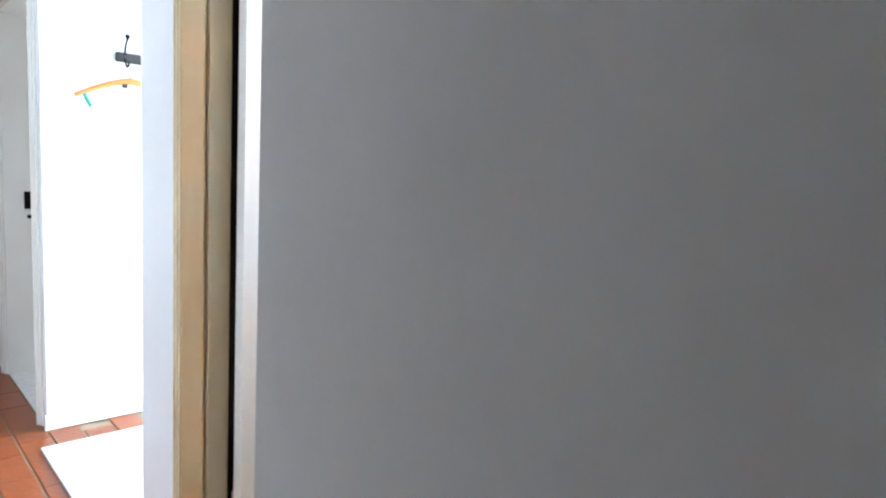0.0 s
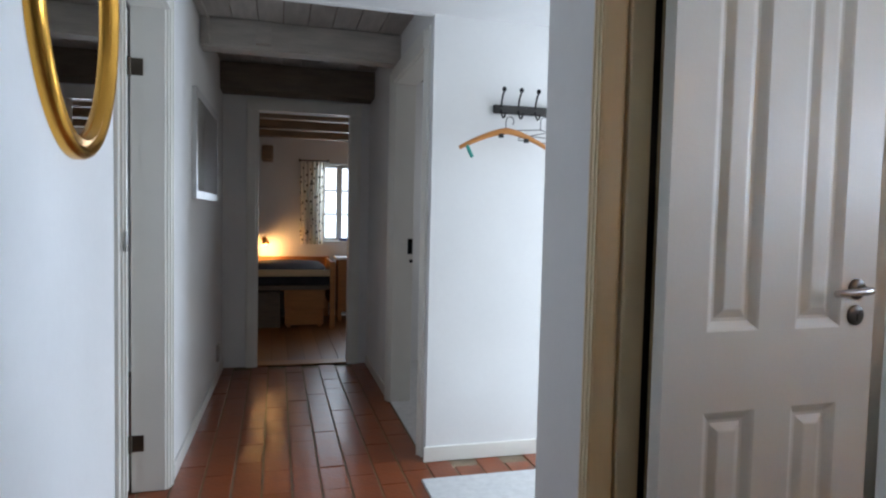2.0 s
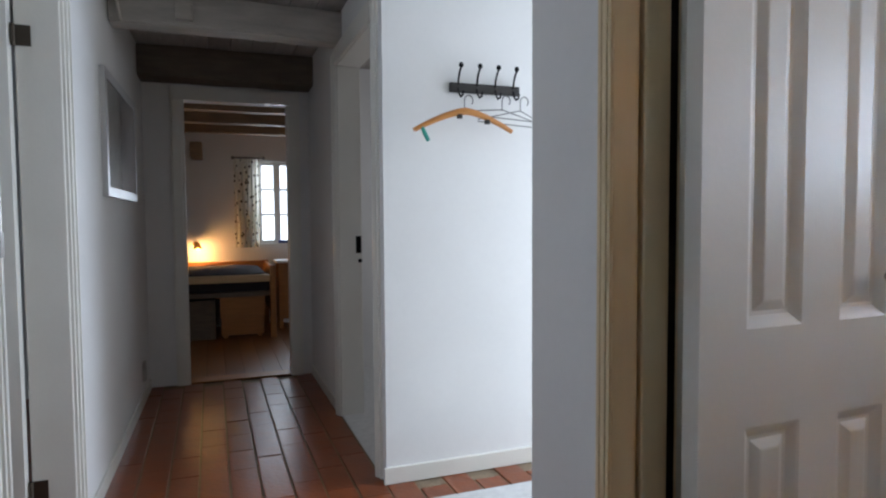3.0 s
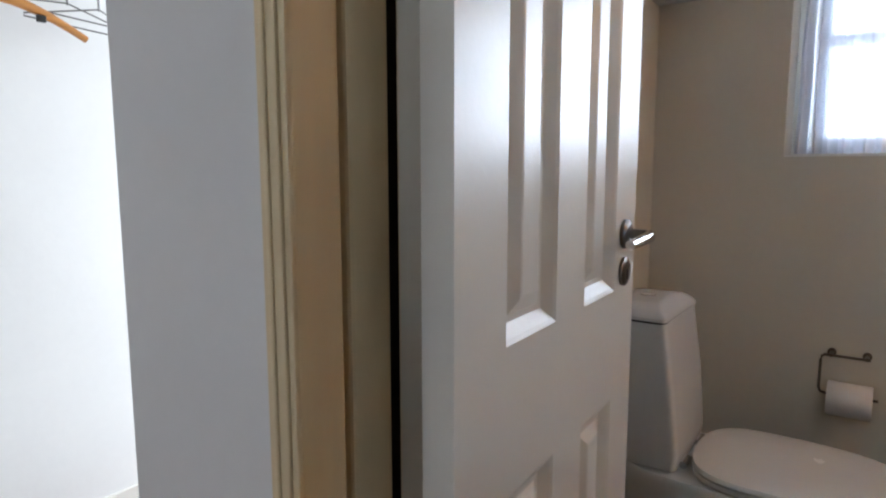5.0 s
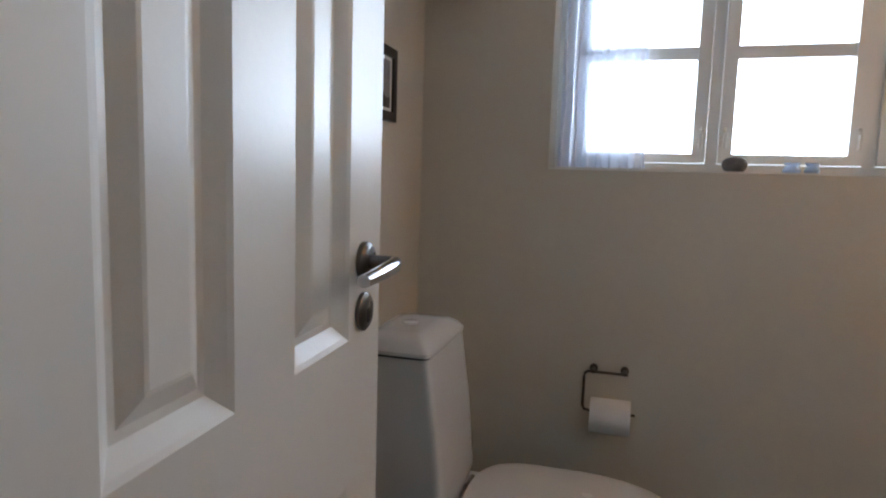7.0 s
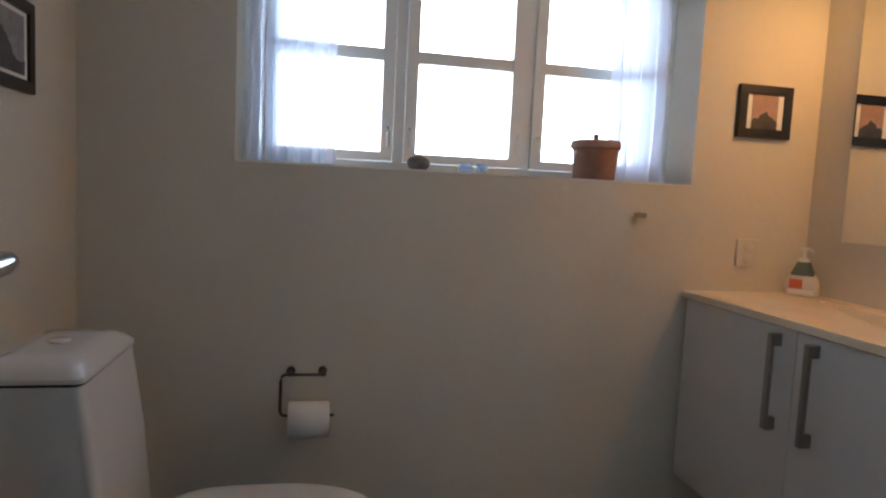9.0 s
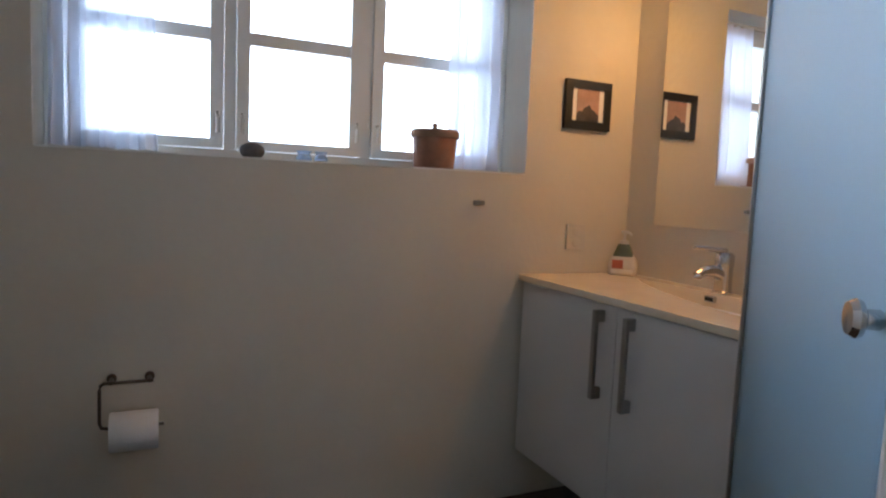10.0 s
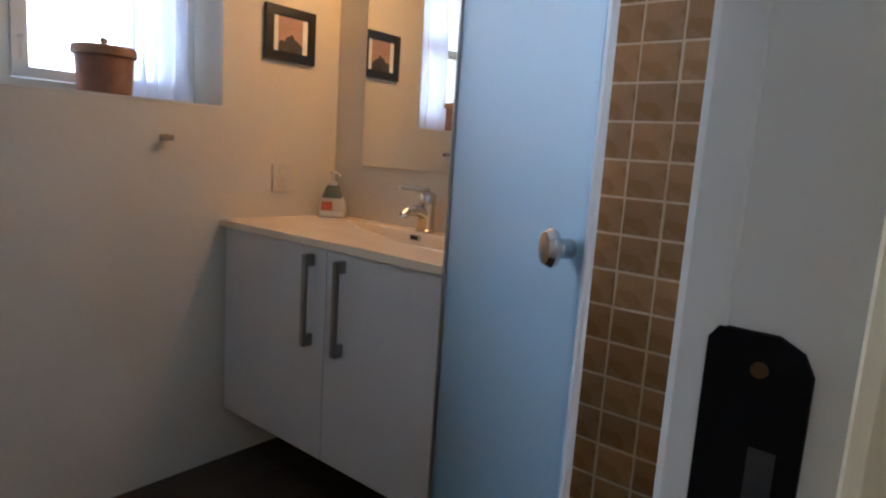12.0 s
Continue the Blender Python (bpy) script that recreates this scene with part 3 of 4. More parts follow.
sp = thing("strike_plate", "small grey steel strike plate on the side door casing", "strike plate")
part("plate", boxes((-0.6645, -0.6625, 2.365, 2.395, 1.085, 1.145), bevel=0.0005), STEEL, sp)
sp = thing("strike_plate", "black strike plate on the corridor doorway frame", "strike plate")
part("plate", boxes((0.582, 0.614, 4.284, 4.2895, 0.965, 1.065), bevel=0.001), BLACK_IRON, sp)
sp = thing("keyhole_cover", "tiny black keyhole cover on the corridor doorway frame", "keyhole")
part("disc", lathe([(0.012, 0), (0.012, -0.004), (0.004, -0.005)], (0.606, 4.2895, 0.92), 16, axis="y"), BLACK_IRON, sp)

# ---- hall things ----
def oval_mirror(y, z, a, b):
    e = thing("oval_mirror", "large oval wall mirror in a gilded moulded frame", "mirror")
    n, prof = 72, [(1.00, 0.000), (1.0, 0.016), (0.985, 0.026), (0.955, 0.032), (0.925, 0.030), (0.895, 0.022), (0.875, 0.024), (0.850, 0.026), (0.825, 0.020), (0.805, 0.010), (0.805, 0.0)]
    bm = bmesh.new()
    rings = [[bm.verts.new((-0.69 + d, y + math.cos(t) * (a - (1 - f) * 0.30), z + math.sin(t) * (b - (1 - f) * 0.30))) for t in (2 * math.pi * k / n for k in range(n))] for f, d in prof]
    for r0, r1 in zip(rings, rings[1:]):
        for k in range(n):
            bm.faces.new((r0[k], r0[(k + 1) % n], r1[(k + 1) % n], r1[k]))
    part("frame", bm, GOLD, e, "gilded moulded oval frame", True)
    bm = bmesh.new()
    bm.faces.new([bm.verts.new((-0.682, y + math.cos(t) * (a - 0.056), z + math.sin(t) * (b - 0.056))) for t in (2 * math.pi * k / n for k in range(n))])
    part("mirror_glass", bm, MIRROR, e, "silvered mirror glass")
    return e


oval_mirror(1.975, 1.732, 0.312, 0.41)


def wall_picture(name, label, place, w, h, border, depth, frame_mat, inner, group=""):
    """A framed picture in its own x-z plane, its back at y = 0, facing -y."""
    e = thing(name, label, "picture", group, place)
    fr = part("frame", boxes((-w / 2, -w / 2 + border, -depth, 0, -h / 2, h / 2), (w / 2 - border, w / 2, -depth, 0, -h / 2, h / 2), (-w / 2 + border, w / 2 - border, -depth, 0, h / 2 - border, h / 2), (-w / 2 + border, w / 2 - border, -depth, 0, -h / 2, -h / 2 + border)), frame_mat, e)
    part("mount", boxes((-w / 2 + border, w / 2 - border, -depth * 0.55, -0.002, -h / 2 + border, h / 2 - border)), MOUNT, e, "white mount card")
    for nm, mat, x0, x1, z0, z1, up in inner:
        part(nm, boxes((x0 * w, x1 * w, -depth * 0.55 - up, -depth * 0.55, z0 * h, z1 * h)), mat, e)
    return e


def print_hill(parent, w, h, x0, x1, z0, heights):
    """The dark uneven silhouette at the foot of a print."""
    bm, n, low, top = bmesh.new(), 48, [], []
    for k in range(n + 1):
        u = k / n * (len(heights) - 1)
        i = min(int(u), len(heights) - 2)
        f = (1 - math.cos((u - i) * math.pi)) / 2
        z = z0 + heights[i] * (1 - f) + heights[i + 1] * f + noise.noise((k * 0.4, z0, x0)) * 0.015
        x = (x0 + (x1 - x0) * k / n) * w
        low.append(bm.verts.new((x, -0.0107, z0 * h)))
        top.append(bm.verts.new((x, -0.0107, z * h)))
    for k in range(n):
        bm.faces.new((low[k], low[k + 1], top[k + 1], top[k]))
    part("print_hill", bm, PHOTO_DARK, parent, "dark printed hill")


pic = wall_picture("wall_picture", "pale print in a thick silver frame on the corridor wall", pose(-0.6570, 4.360, 1.570, 0, 0, 88.8), 0.98, 0.585, 0.045, 0.024, SILVER,
             [("print", PHOTO_PALE, -0.40, 0.40, -0.40, 0.40, 0.001), ("print_lower", PHOTO_GREY, -0.22, 0.18, -0.18, 0.28, 0.002)])
bm = boxes((-0.445, 0.445, -0.021, -0.019, -0.247, 0.247))
part("picture_glass", bm, PANE, pic)
pic.children[-1].visible_shadow = False


def coat_rack(x0, x1, z):
    e = thing("coat_rack", "dark wooden coat rack with four iron hooks", "coat rack")
    part("board", boxes((x0, x1, 3.270, 3.293, z - 0.022, z + 0.022), bevel=0.009), RACK_WOOD, e, "dark painted board")
    n = 4
    for i in range(n):
        x = x0 + 0.037 + i * (x1 - x0 - 0.074) / (n - 1)
        bm = tube([(x, 3.266, z + 0.01), (x, 3.262, z + 0.035), (x, 3.250, z + 0.060), (x + 0.002, 3.236, z + 0.080)], 0.0045, 10)
        lathe([(0.004, -0.012), (0.010, -0.006), (0.011, 0.002), (0.007, 0.010), (0.002, 0.012)], (x + 0.002, 3.234, z + 0.090), 14, bm)
        tube([(x, 3.266, z - 0.005), (x, 3.256, z - 0.03), (x, 3.238, z - 0.047), (x, 3.215, z - 0.045), (x, 3.206, z - 0.026)], 0.0042, 10, bm)
        part("hook", bm, BLACK_IRON, e, "black iron double hook", True)
    return e


RX0, RX1, RZ = 0.787, 1.131, 1.745
coat_rack(RX0, RX1, RZ)


def hanger_wire(x, y, z, s=1.0):
    pts = [(x, y, z), (x, y, z + 0.04)]
    for k in range(9):
        a = math.pi * (k / 8) * 1.25
        pts.append((x + 0.020 * s - 0.020 * s * math.cos(a), y, z + 0.045 + 0.022 * math.sin(a)))
    return tube(pts, 0.0028, 8)


hang = thing("coat_hanger", "orange varnished wooden coat hanger with a teal clip", "coat hanger")
bm = bmesh.new()
pts = []
for k in range(15):
    u = -1 + 2 * k / 14
    pts.append((0.830 + 0.230 * u, 3.195 + 0.02 * abs(u), 1.628 - 0.082 * abs(u) ** 1.5 + 0.006 * u))
tube(pts, [0.010 + 0.006 * (1 - abs(-1 + 2 * k / 14)) for k in range(15)], 12, bm)
part("bar", bm, HANGER_WOOD, hang, "bent orange wooden bar", True)
part("hook", hanger_wire(0.828, 3.205, 1.632), GUNMETAL, hang, "thin steel wire hook", True)
part("clip", tube([(0.633, 3.210, 1.560), (0.648, 3.210, 1.527), (0.664, 3.210, 1.497)], [0.008, 0.010, 0.009], 8), TEAL, hang, "teal plastic clip")
for x, z in ((0.800, 1.604), (0.930, 1.586)):
    part("bumper", boxes((x - 0.012, x + 0.012, 3.185, 3.20, z - 0.010, z + 0.010), bevel=0.004), BLACK, hang, "dark bumper")
for i, x in enumerate((1.008, 1.098)):
    hw = thing("wire_hanger", "thin steel wire coat hanger on the rack", "coat hanger", "wire hangers")
    part("hook", hanger_wire(x, 3.205, 1.640), GUNMETAL, hw, smooth=True)
    part("wire", tube([(x, 3.205, 1.645), (x - 0.20, 3.21 + 0.01 * i, 1.63 - 0.03 * i), (x - 0.205, 3.21, 1.62 - 0.03 * i), (x + 0.16, 3.21, 1.60 - 0.03 * i), (x, 3.205, 1.645)], 0.0024, 8), GUNMETAL, hw, smooth=True)

bm = boxes((0.414, 2.2, 2.0, 3.07, 0.0, 0.012), bevel=0.004)
tagged(part("door_mat", bm, MAT_CLOTH), "pale grey woven mat on the brick floor", "mat")

sw = thing("switch_socket", "white double plate with light switch above a power socket", "switch")
part("plate", boxes((0.470, 0.48, 0.828, 0.912, 0.975, 1.145), bevel=0.002), SOCKET, sw)
for y in (0.832, 0.871):
    part("rocker", boxes((0.466, 0.471, y, y + 0.037, 1.072, 1.140), bevel=0.001), SOCKET, sw, "white rocker switch")
part("socket_face", boxes((0.468, 0.471, 0.833, 0.907, 0.982, 1.065), bevel=0.001), SOCKET, sw)
for y, z in ((0.853, 1.022), (0.887, 1.022), (0.870, 1.000)):
    part("pin_hole", lathe([(0.0045, 0), (0.0045, -0.0006)], (0.4678, y, z), 12, axis="x"), DARK_HOLE, sw)

box_heat = thing("wall_box", "small dark pipe box low on the corridor wall", "box")
part("cover", boxes((-0.650, -0.625, 5.02, 5.09, 0.14, 0.26), bevel=0.003), BEAM_PAINT, box_heat)

# ---- bathroom window ----
win = tagged(thing("window_1", "white painted three-light casement window with glazing bars", "window"), kind="structure")
Y0, Y1, Z0, Z1, WX = 0.016, 1.506, 1.206, 1.928, 2.62
part("window_frame", boxes((WX, WX + 0.09, Y0, Y0 + 0.05, Z0, Z1), (WX, WX + 0.09, Y1 - 0.05, Y1, Z0, Z1), (WX, WX + 0.09, Y0 + 0.05, Y1 - 0.05, Z0, Z0 + 0.03), (WX, WX + 0.09, Y0 + 0.05, Y1 - 0.05, Z1 - 0.035, Z1),
                           (WX - 0.004, WX + 0.09, 0.545, 0.580, Z0 + 0.03, Z1 - 0.035), (WX - 0.004, WX + 0.09, 0.990, 1.025, Z0 + 0.03, Z1 - 0.035)), PAINTED, win)
part("window_sill", boxes((2.448, WX, Y0, Y1, 1.2045, 1.2095)), PAINTED, win)
for a, b in ((0.078, 0.543), (0.582, 0.988), (1.027, 1.446)):
    sash = part("sash", boxes((WX - 0.012, WX + 0.03, a, a + 0.04, 1.238, 1.890), (WX - 0.012, WX + 0.03, b - 0.04, b, 1.238, 1.890), (WX - 0.012, WX + 0.03, a + 0.04, b - 0.04, 1.238, 1.268), (WX - 0.012, WX + 0.03, a + 0.04, b - 0.04, 1.855, 1.890),
                              (WX - 0.006, WX + 0.026, a + 0.04, b - 0.04, 1.566, 1.606)), PAINTED, win)
    for c, d in ((1.268, 1.566), (1.606, 1.855)):
        p = part("pane", boxes((WX + 0.008, WX + 0.012, a + 0.04, b - 0.04, c, d)), PANE, sash)
        p.visible_shadow = False
for y in (0.525, 0.600, 0.972, 1.045):
    st = part("casement_stay", tube([(WX - 0.013, y, 1.345), (WX - 0.030, y, 1.345), (WX - 0.034, y, 1.33), (WX - 0.030, y, 1.285)], 0.006, 10), PAINTED, win, "white casement fastener", True)


def curtain(name, label, y0, y1, z0, z1, x, waves, mat, axis="y", depth=0.022, flare=0.0):
    """A gathered curtain that hangs in folds."""
    bm = bmesh.new()
    n, m, rows = waves * 10, 14, []
    for j in range(m + 1):
        v, row = j / m, []
        for i in range(n + 1):
            u = i / n
            fold = math.sin(u * waves * 2 * math.pi + 0.9 * math.sin(u * 7 + v)) * depth * (0.55 + 0.6 * v) + noise.noise((u * 4, v * 2, x)) * depth * 0.8
            yy = y0 + (y1 - y0) * (u + flare * v * (u - 0.5)) + noise.noise((u * 6, v * 3, 5)) * 0.008
            row.append(bm.verts.new((x + fold, yy, z1 + (z0 - z1) * v) if axis == "y" else (yy, x + fold, z1 + (z0 - z1) * v)))
        rows.append(row)
    for a, b in zip(rows, rows[1:]):
        for i in range(n):
            bm.faces.new((a[i], a[i + 1], b[i + 1], b[i]))
    return tagged(part(name, bm, mat, smooth=True), label, "curtain", "window curtains")


curtain("curtain", "sheer white curtain gathered at the bathroom window", 1.225, 1.478, 1.215, 1.905, 2.545, 6, SHEER, depth=0.030, flare=0.1)
curtain("curtain", "sheer white curtain gathered at the bathroom window", 0.075, 0.272, 1.215, 1.905, 2.545, 5, SHEER, depth=0.030, flare=0.1)
rod = tagged(part("curtain_rod", tube([(2.545, 0.03, 1.912), (2.545, 1.495, 1.912)], 0.006, 10), PAINTED), "thin white curtain rod in the window recess", "curtain rod")


def stone_lump(place, rx, ry, rz):
    bm = bmesh.new()
    bmesh.ops.create_icosphere(bm, subdivisions=3, radius=1)
    for v in bm.verts:
        k = 1 + 0.12 * noise.noise(v.co * 1.4 + Vector((3, 1, 2)))
        v.co = Vector((v.co.x * rx, v.co.y * ry, max(v.co.z, -0.75) * rz)) * k
    bm.transform(Matrix.Translation(place))
    return bm


tagged(part("beach_stone", stone_lump((2.52, 0.950, 1.231), 0.03, 0.037, 0.027), STONE, smooth=True), "dark grey rounded beach stone on the windowsill", "stone")
for y, s in ((0.79, 1.0), (0.735, 0.85)):
    tagged(part("glass_ornament", lathe([(0.022 * s, 0), (0.026 * s, 0.008), (0.018 * s, 0.022), (0.024 * s, 0.032), (0.006, 0.032)], (2.53, y, 1.2095), 18), BLUE_GLASS, smooth=True), "small pale blue glass ornament on the windowsill", "ornament", "blue ornaments")

pot = thing("clay_jar", "terracotta jar with a weathered clay lid", "jar")
part("body", lathe([(0.066, 0), (0.070, 0.004), (0.076, 0.105), (0.075, 0.108), (0.02, 0.108)], (2.515, 0.345, 1.2095), 36), TERRACOTTA, pot, "terracotta body with lime stains", True)
part("lid", lathe([(0.083, 0), (0.085, 0.004), (0.085, 0.020), (0.079, 0.027), (0.03, 0.031), (0.012, 0.032)], (2.515, 0.345, 1.314), 36), LID_CLAY, pot, "weathered clay lid", True)
part("lid_knob", lathe([(0.006, 0), (0.009, 0.006), (0.011, 0.013), (0.008, 0.020), (0.002, 0.022)], (2.515, 0.345, 1.345), 16), LID_CLAY, pot, smooth=True)

# ---- toilet ----
wc = thing("toilet", "white porcelain toilet with a tall tapered cistern and closed lid", "toilet")
CX = 1.783


def ring(cx, cy, w, d, z, power=5.0):
    return rounded(cx, cy, w, d, z, power)


part("cistern", loft([ring(CX, 1.705, 0.275, 0.195, 0.405, 14), ring(CX, 1.703, 0.300, 0.205, 0.45, 16), ring(CX, 1.712, 0.314, 0.188, 0.62, 16), ring(CX, 1.722, 0.308, 0.160, 0.783, 16)]), PORCELAIN, wc, "tapered porcelain cistern", True)
part("cistern_seam", loft([ring(CX, 1.722, 0.302, 0.154, 0.782, 14), ring(CX, 1.722, 0.302, 0.154, 0.791, 14)]), DARK_HOLE, wc)
part("cistern_lid", loft([ring(CX, 1.722, 0.312, 0.166, 0.789, 16), ring(CX, 1.723, 0.312, 0.166, 0.797, 16), ring(CX, 1.727, 0.286, 0.148, 0.811, 10), ring(CX, 1.730, 0.232, 0.126, 0.822, 8), ring(CX, 1.732, 0.17, 0.085, 0.825, 6)]), PORCELAIN, wc, "domed porcelain cistern lid", True)
part("flush_button", lathe([(0.020, 0), (0.020, 0.004), (0.016, 0.006), (0.004, 0.006)], (CX, 1.732, 0.8245), 20), PORCELAIN, wc, "white flush button", True)
part("inlet_pipe", tube([(CX + 0.10, 1.79, 0.52), (CX + 0.10, 1.936, 0.52)], 0.008, 10), CHROME, wc, smooth=True)


def egg(cx, y_back, y_front, w, z, n=40):
    out = []
    for k in range(n):
        a = 2 * math.pi * k / n
        c, s = math.cos(a), math.sin(a)
        yc, half = (y_back + y_front) / 2, (y_back - y_front) / 2
        yy = yc + half * math.copysign(abs(s) ** (0.45 if s > 0 else 1.0), s)
        out.append((cx + w / 2 * math.copysign(abs(c) ** 0.8, c), yy, z))
    return out


part("bowl", loft([egg(CX + 0.01, 1.76, 1.36, 0.22, 0.0), egg(CX + 0.01, 1.76, 1.34, 0.21, 0.10), egg(CX + 0.01, 1.77, 1.26, 0.25, 0.24), egg(CX + 0.01, 1.78, 1.15, 0.34, 0.35), egg(CX + 0.01, 1.78, 1.115, 0.352, 0.386), egg(CX + 0.01, 1.775, 1.12, 0.344, 0.398)]), PORCELAIN, wc, "porcelain bowl on a narrow foot", True)
part("seat", loft([egg(CX + 0.01, 1.585, 1.105, 0.365, 0.400), egg(CX + 0.01, 1.587, 1.100, 0.374, 0.408), egg(CX + 0.01, 1.585, 1.105, 0.368, 0.415)]), SEAT, wc, "white plastic seat ring", True)
part("seat_lid", loft([egg(CX + 0.01, 1.588, 1.102, 0.370, 0.4165), egg(CX + 0.01, 1.590, 1.098, 0.378, 0.424), egg(CX + 0.01, 1.588, 1.104, 0.370, 0.435), egg(CX + 0.01, 1.565, 1.140, 0.320, 0.442), egg(CX + 0.01, 1.53, 1.24, 0.16, 0.444)]), SEAT, wc, "closed white plastic lid", True)
for dx in (-0.08, 0.08):
    part("seat_hinge", tube([(CX + 0.01 + dx - 0.025, 1.598, 0.412), (CX + 0.01 + dx + 0.025, 1.598, 0.412)], 0.010, 12), CHROME, wc, smooth=True)

hold = thing("paper_holder", "dark metal toilet paper holder on the wall", "paper holder")
for y in (1.234, 1.330):
    part("rose", lathe([(0.013, 0), (0.013, -0.010), (0.009, -0.014), (0.004, -0.014)], (2.45, y, 0.572), 18, axis="x"), DARK_STEEL, hold, smooth=True)
    part("post", tube([(2.44, y, 0.572), (2.398, y, 0.572)], 0.006, 10), DARK_STEEL, hold, smooth=True)
part("bar", tube([(2.400, 1.224, 0.572), (2.400, 1.347, 0.572), (2.398, 1.355, 0.566), (2.395, 1.357, 0.555), (2.388, 1.357, 0.465), (2.388, 1.352, 0.452), (2.388, 1.337, 0.449), (2.388, 1.197, 0.449)], 0.0045, 10), DARK_STEEL, hold, smooth=True)
roll = thing("toilet_roll", "white toilet paper roll on the wall holder", "toilet roll")
bm = bmesh.new()
rings = []
for r, y in ((0.020, 1.212), (0.052, 1.211), (0.054, 1.214), (0.054, 1.330), (0.052, 1.333), (0.020, 1.332), (0.020, 1.212)):
    rings.append([bm.verts.new((2.388 + r * math.cos(a), y, 0.449 - 0.012 + r * math.sin(a))) for a in (2 * math.pi * k / 36 for k in range(36))])
for a, b in zip(rings, rings[1:]):
    for k in range(36):
        bm.faces.new((a[k], a[(k + 1) % 36], b[(k + 1) % 36], b[k]))
part("paper", bm, PAPER, roll, smooth=True)

hk = thing("wall_hook", "small brushed steel towel hook on the plaster wall", "hook")
part("peg", tube([(2.452, 0.206, 1.099), (2.436, 0.206, 1.099), (2.432, 0.206, 1.0995)], [0.008, 0.008, 0.010], 14), STEEL, hk, smooth=True)
part("cross_bar", boxes((2.423, 2.433, 0.186, 0.228, 1.091, 1.107), bevel=0.003), STEEL, hk)

pic = wall_picture("wall_picture", "dusk print in a wide black frame beside the window", pose(2.45, -0.237, 1.472, 0, 0, -90), 0.205, 0.178, 0.030, 0.016, BLACK,
             [("print", PHOTO_PINK, -0.245, 0.245, -0.33, 0.33, 0.001), ("print_foreground", PHOTO_DARK, -0.245, 0.245, -0.33, -0.24, 0.0016)], "bathroom pictures")
print_hill(pic, 0.205, 0.178, -0.245, 0.245, -0.25, (0.08, 0.13, 0.11, 0.20, 0.22, 0.27, 0.18, 0.15, 0.10, 0.07))
pic = wall_picture("wall_picture", "grey photograph in a wide black frame above the toilet", pose(2.055, 1.935, 1.422, 0, 0, 0), 0.205, 0.203, 0.026, 0.016, BLACK,
             [("print", PHOTO_GREY, -0.30, 0.30, -0.32, 0.32, 0.001), ("print_dark", PHOTO_DARK, -0.30, 0.30, -0.32, -0.22, 0.0016)], "bathroom pictures")
print_hill(pic, 0.205, 0.215, -0.30, 0.30, -0.23, (0.36, 0.33, 0.28, 0.20, 0.10, 0.06, 0.05, 0.08))
so = thing("wall_socket", "white double power socket above the washbasin", "socket")
part("plate", boxes((2.440, 2.45, -0.262, -0.178, 0.935, 1.030), bevel=0.002), SOCKET_CREAM, so)
for z in (0.962, 1.005):
    part("socket_well", lathe([(0.019, 0), (0.017, -0.0015), (0.004, -0.0015)], (2.4402, -0.220, z), 20, axis="x"), SOCKET_CREAM, so, smooth=True)

# ---- washbasin unit ----
van = thing("vanity_cabinet", "white wall-hung vanity cabinet with two doors and bar handles", "cabinet")
part("body", boxes((1.492, 2.432, -0.46, -0.012, 0.20, 0.802)), CABINET, van)
part("end_filler", boxes((2.4325, 2.4475, -0.46, -0.004, 0.20, 0.821)), CABINET_SIDE, van, "grey end filler strip")
for x0, x1, hx in ((1.922, 2.430, 1.981), (1.494, 1.9185, 1.849)):
    d = part("door", boxes((x0, x1, -0.010, 0.008, 0.195, 0.819), bevel=0.0025), CABINET, van, "smooth white laminate door")
    part("handle", boxes((hx - 0.009, hx + 0.009, 0.030, 0.042, 0.533, 0.802), (hx - 0.009, hx + 0.009, 0.008, 0.032, 0.533, 0.568), (hx - 0.009, hx + 0.009, 0.008, 0.032, 0.767, 0.802), bevel=0.003), STEEL, d, "brushed steel bar handle")


def counter_top():
    """A cast top with a moulded oval basin."""
    e = thing("washbasin_top", "cream cast washbasin top with a moulded shallow basin", "washbasin")
    bm = bmesh.new()
    x0, x1, y0, y1, zt, zb = 1.488, 2.449, -0.464, 0.017, 0.845, 0.823
    nx, ny = 96, 60
    back, tip, right = -0.386, 2.275, 1.525
    g = []
    for j in range(ny + 1):
        row = []
        for i in range(nx + 1):
            x, y = x0 + (x1 - x0) * i / nx, y0 + (y1 - y0) * j / ny
            front = back + 0.30 * math.tanh(max(0.0, tip - x) / 0.62) ** 0.85
            inside = min((front - y) / 0.07, (y - back) / 0.03, (x - right) / 0.06)
            dip = 0.0 if inside <= 0 else 0.12 * (1 - (1 - min(1.0, inside)) ** 2)
            row.append(bm.verts.new((x, y, zt - dip)))
        g.append(row)
    for a, b in zip(g, g[1:]):
        for i in range(nx):
            bm.faces.new((a[i], a[i + 1], b[i + 1], b[i]))
    edge = [g[0][i] for i in range(nx + 1)] + [g[j][nx] for j in range(1, ny + 1)] + [g[ny][i] for i in range(nx - 1, -1, -1)] + [g[j][0] for j in range(ny - 1, 0, -1)]
    low = [bm.verts.new((v.co.x, v.co.y, zb)) for v in edge]
    for k in range(len(edge)):
        bm.faces.new((edge[k], edge[(k + 1) % len(edge)], low[(k + 1) % len(edge)], low[k]))
    part("top", bm, COUNTER, e, smooth=True)
    part("overflow", boxes((1.920, 1.960, -0.385, -0.372, 0.818, 0.838), bevel=0.003), CHROME, e, "chrome overflow slot")
    part("overflow_slot", boxes((1.925, 1.955, -0.373, -0.3705, 0.822, 0.834)), DARK_HOLE, e)
    return e


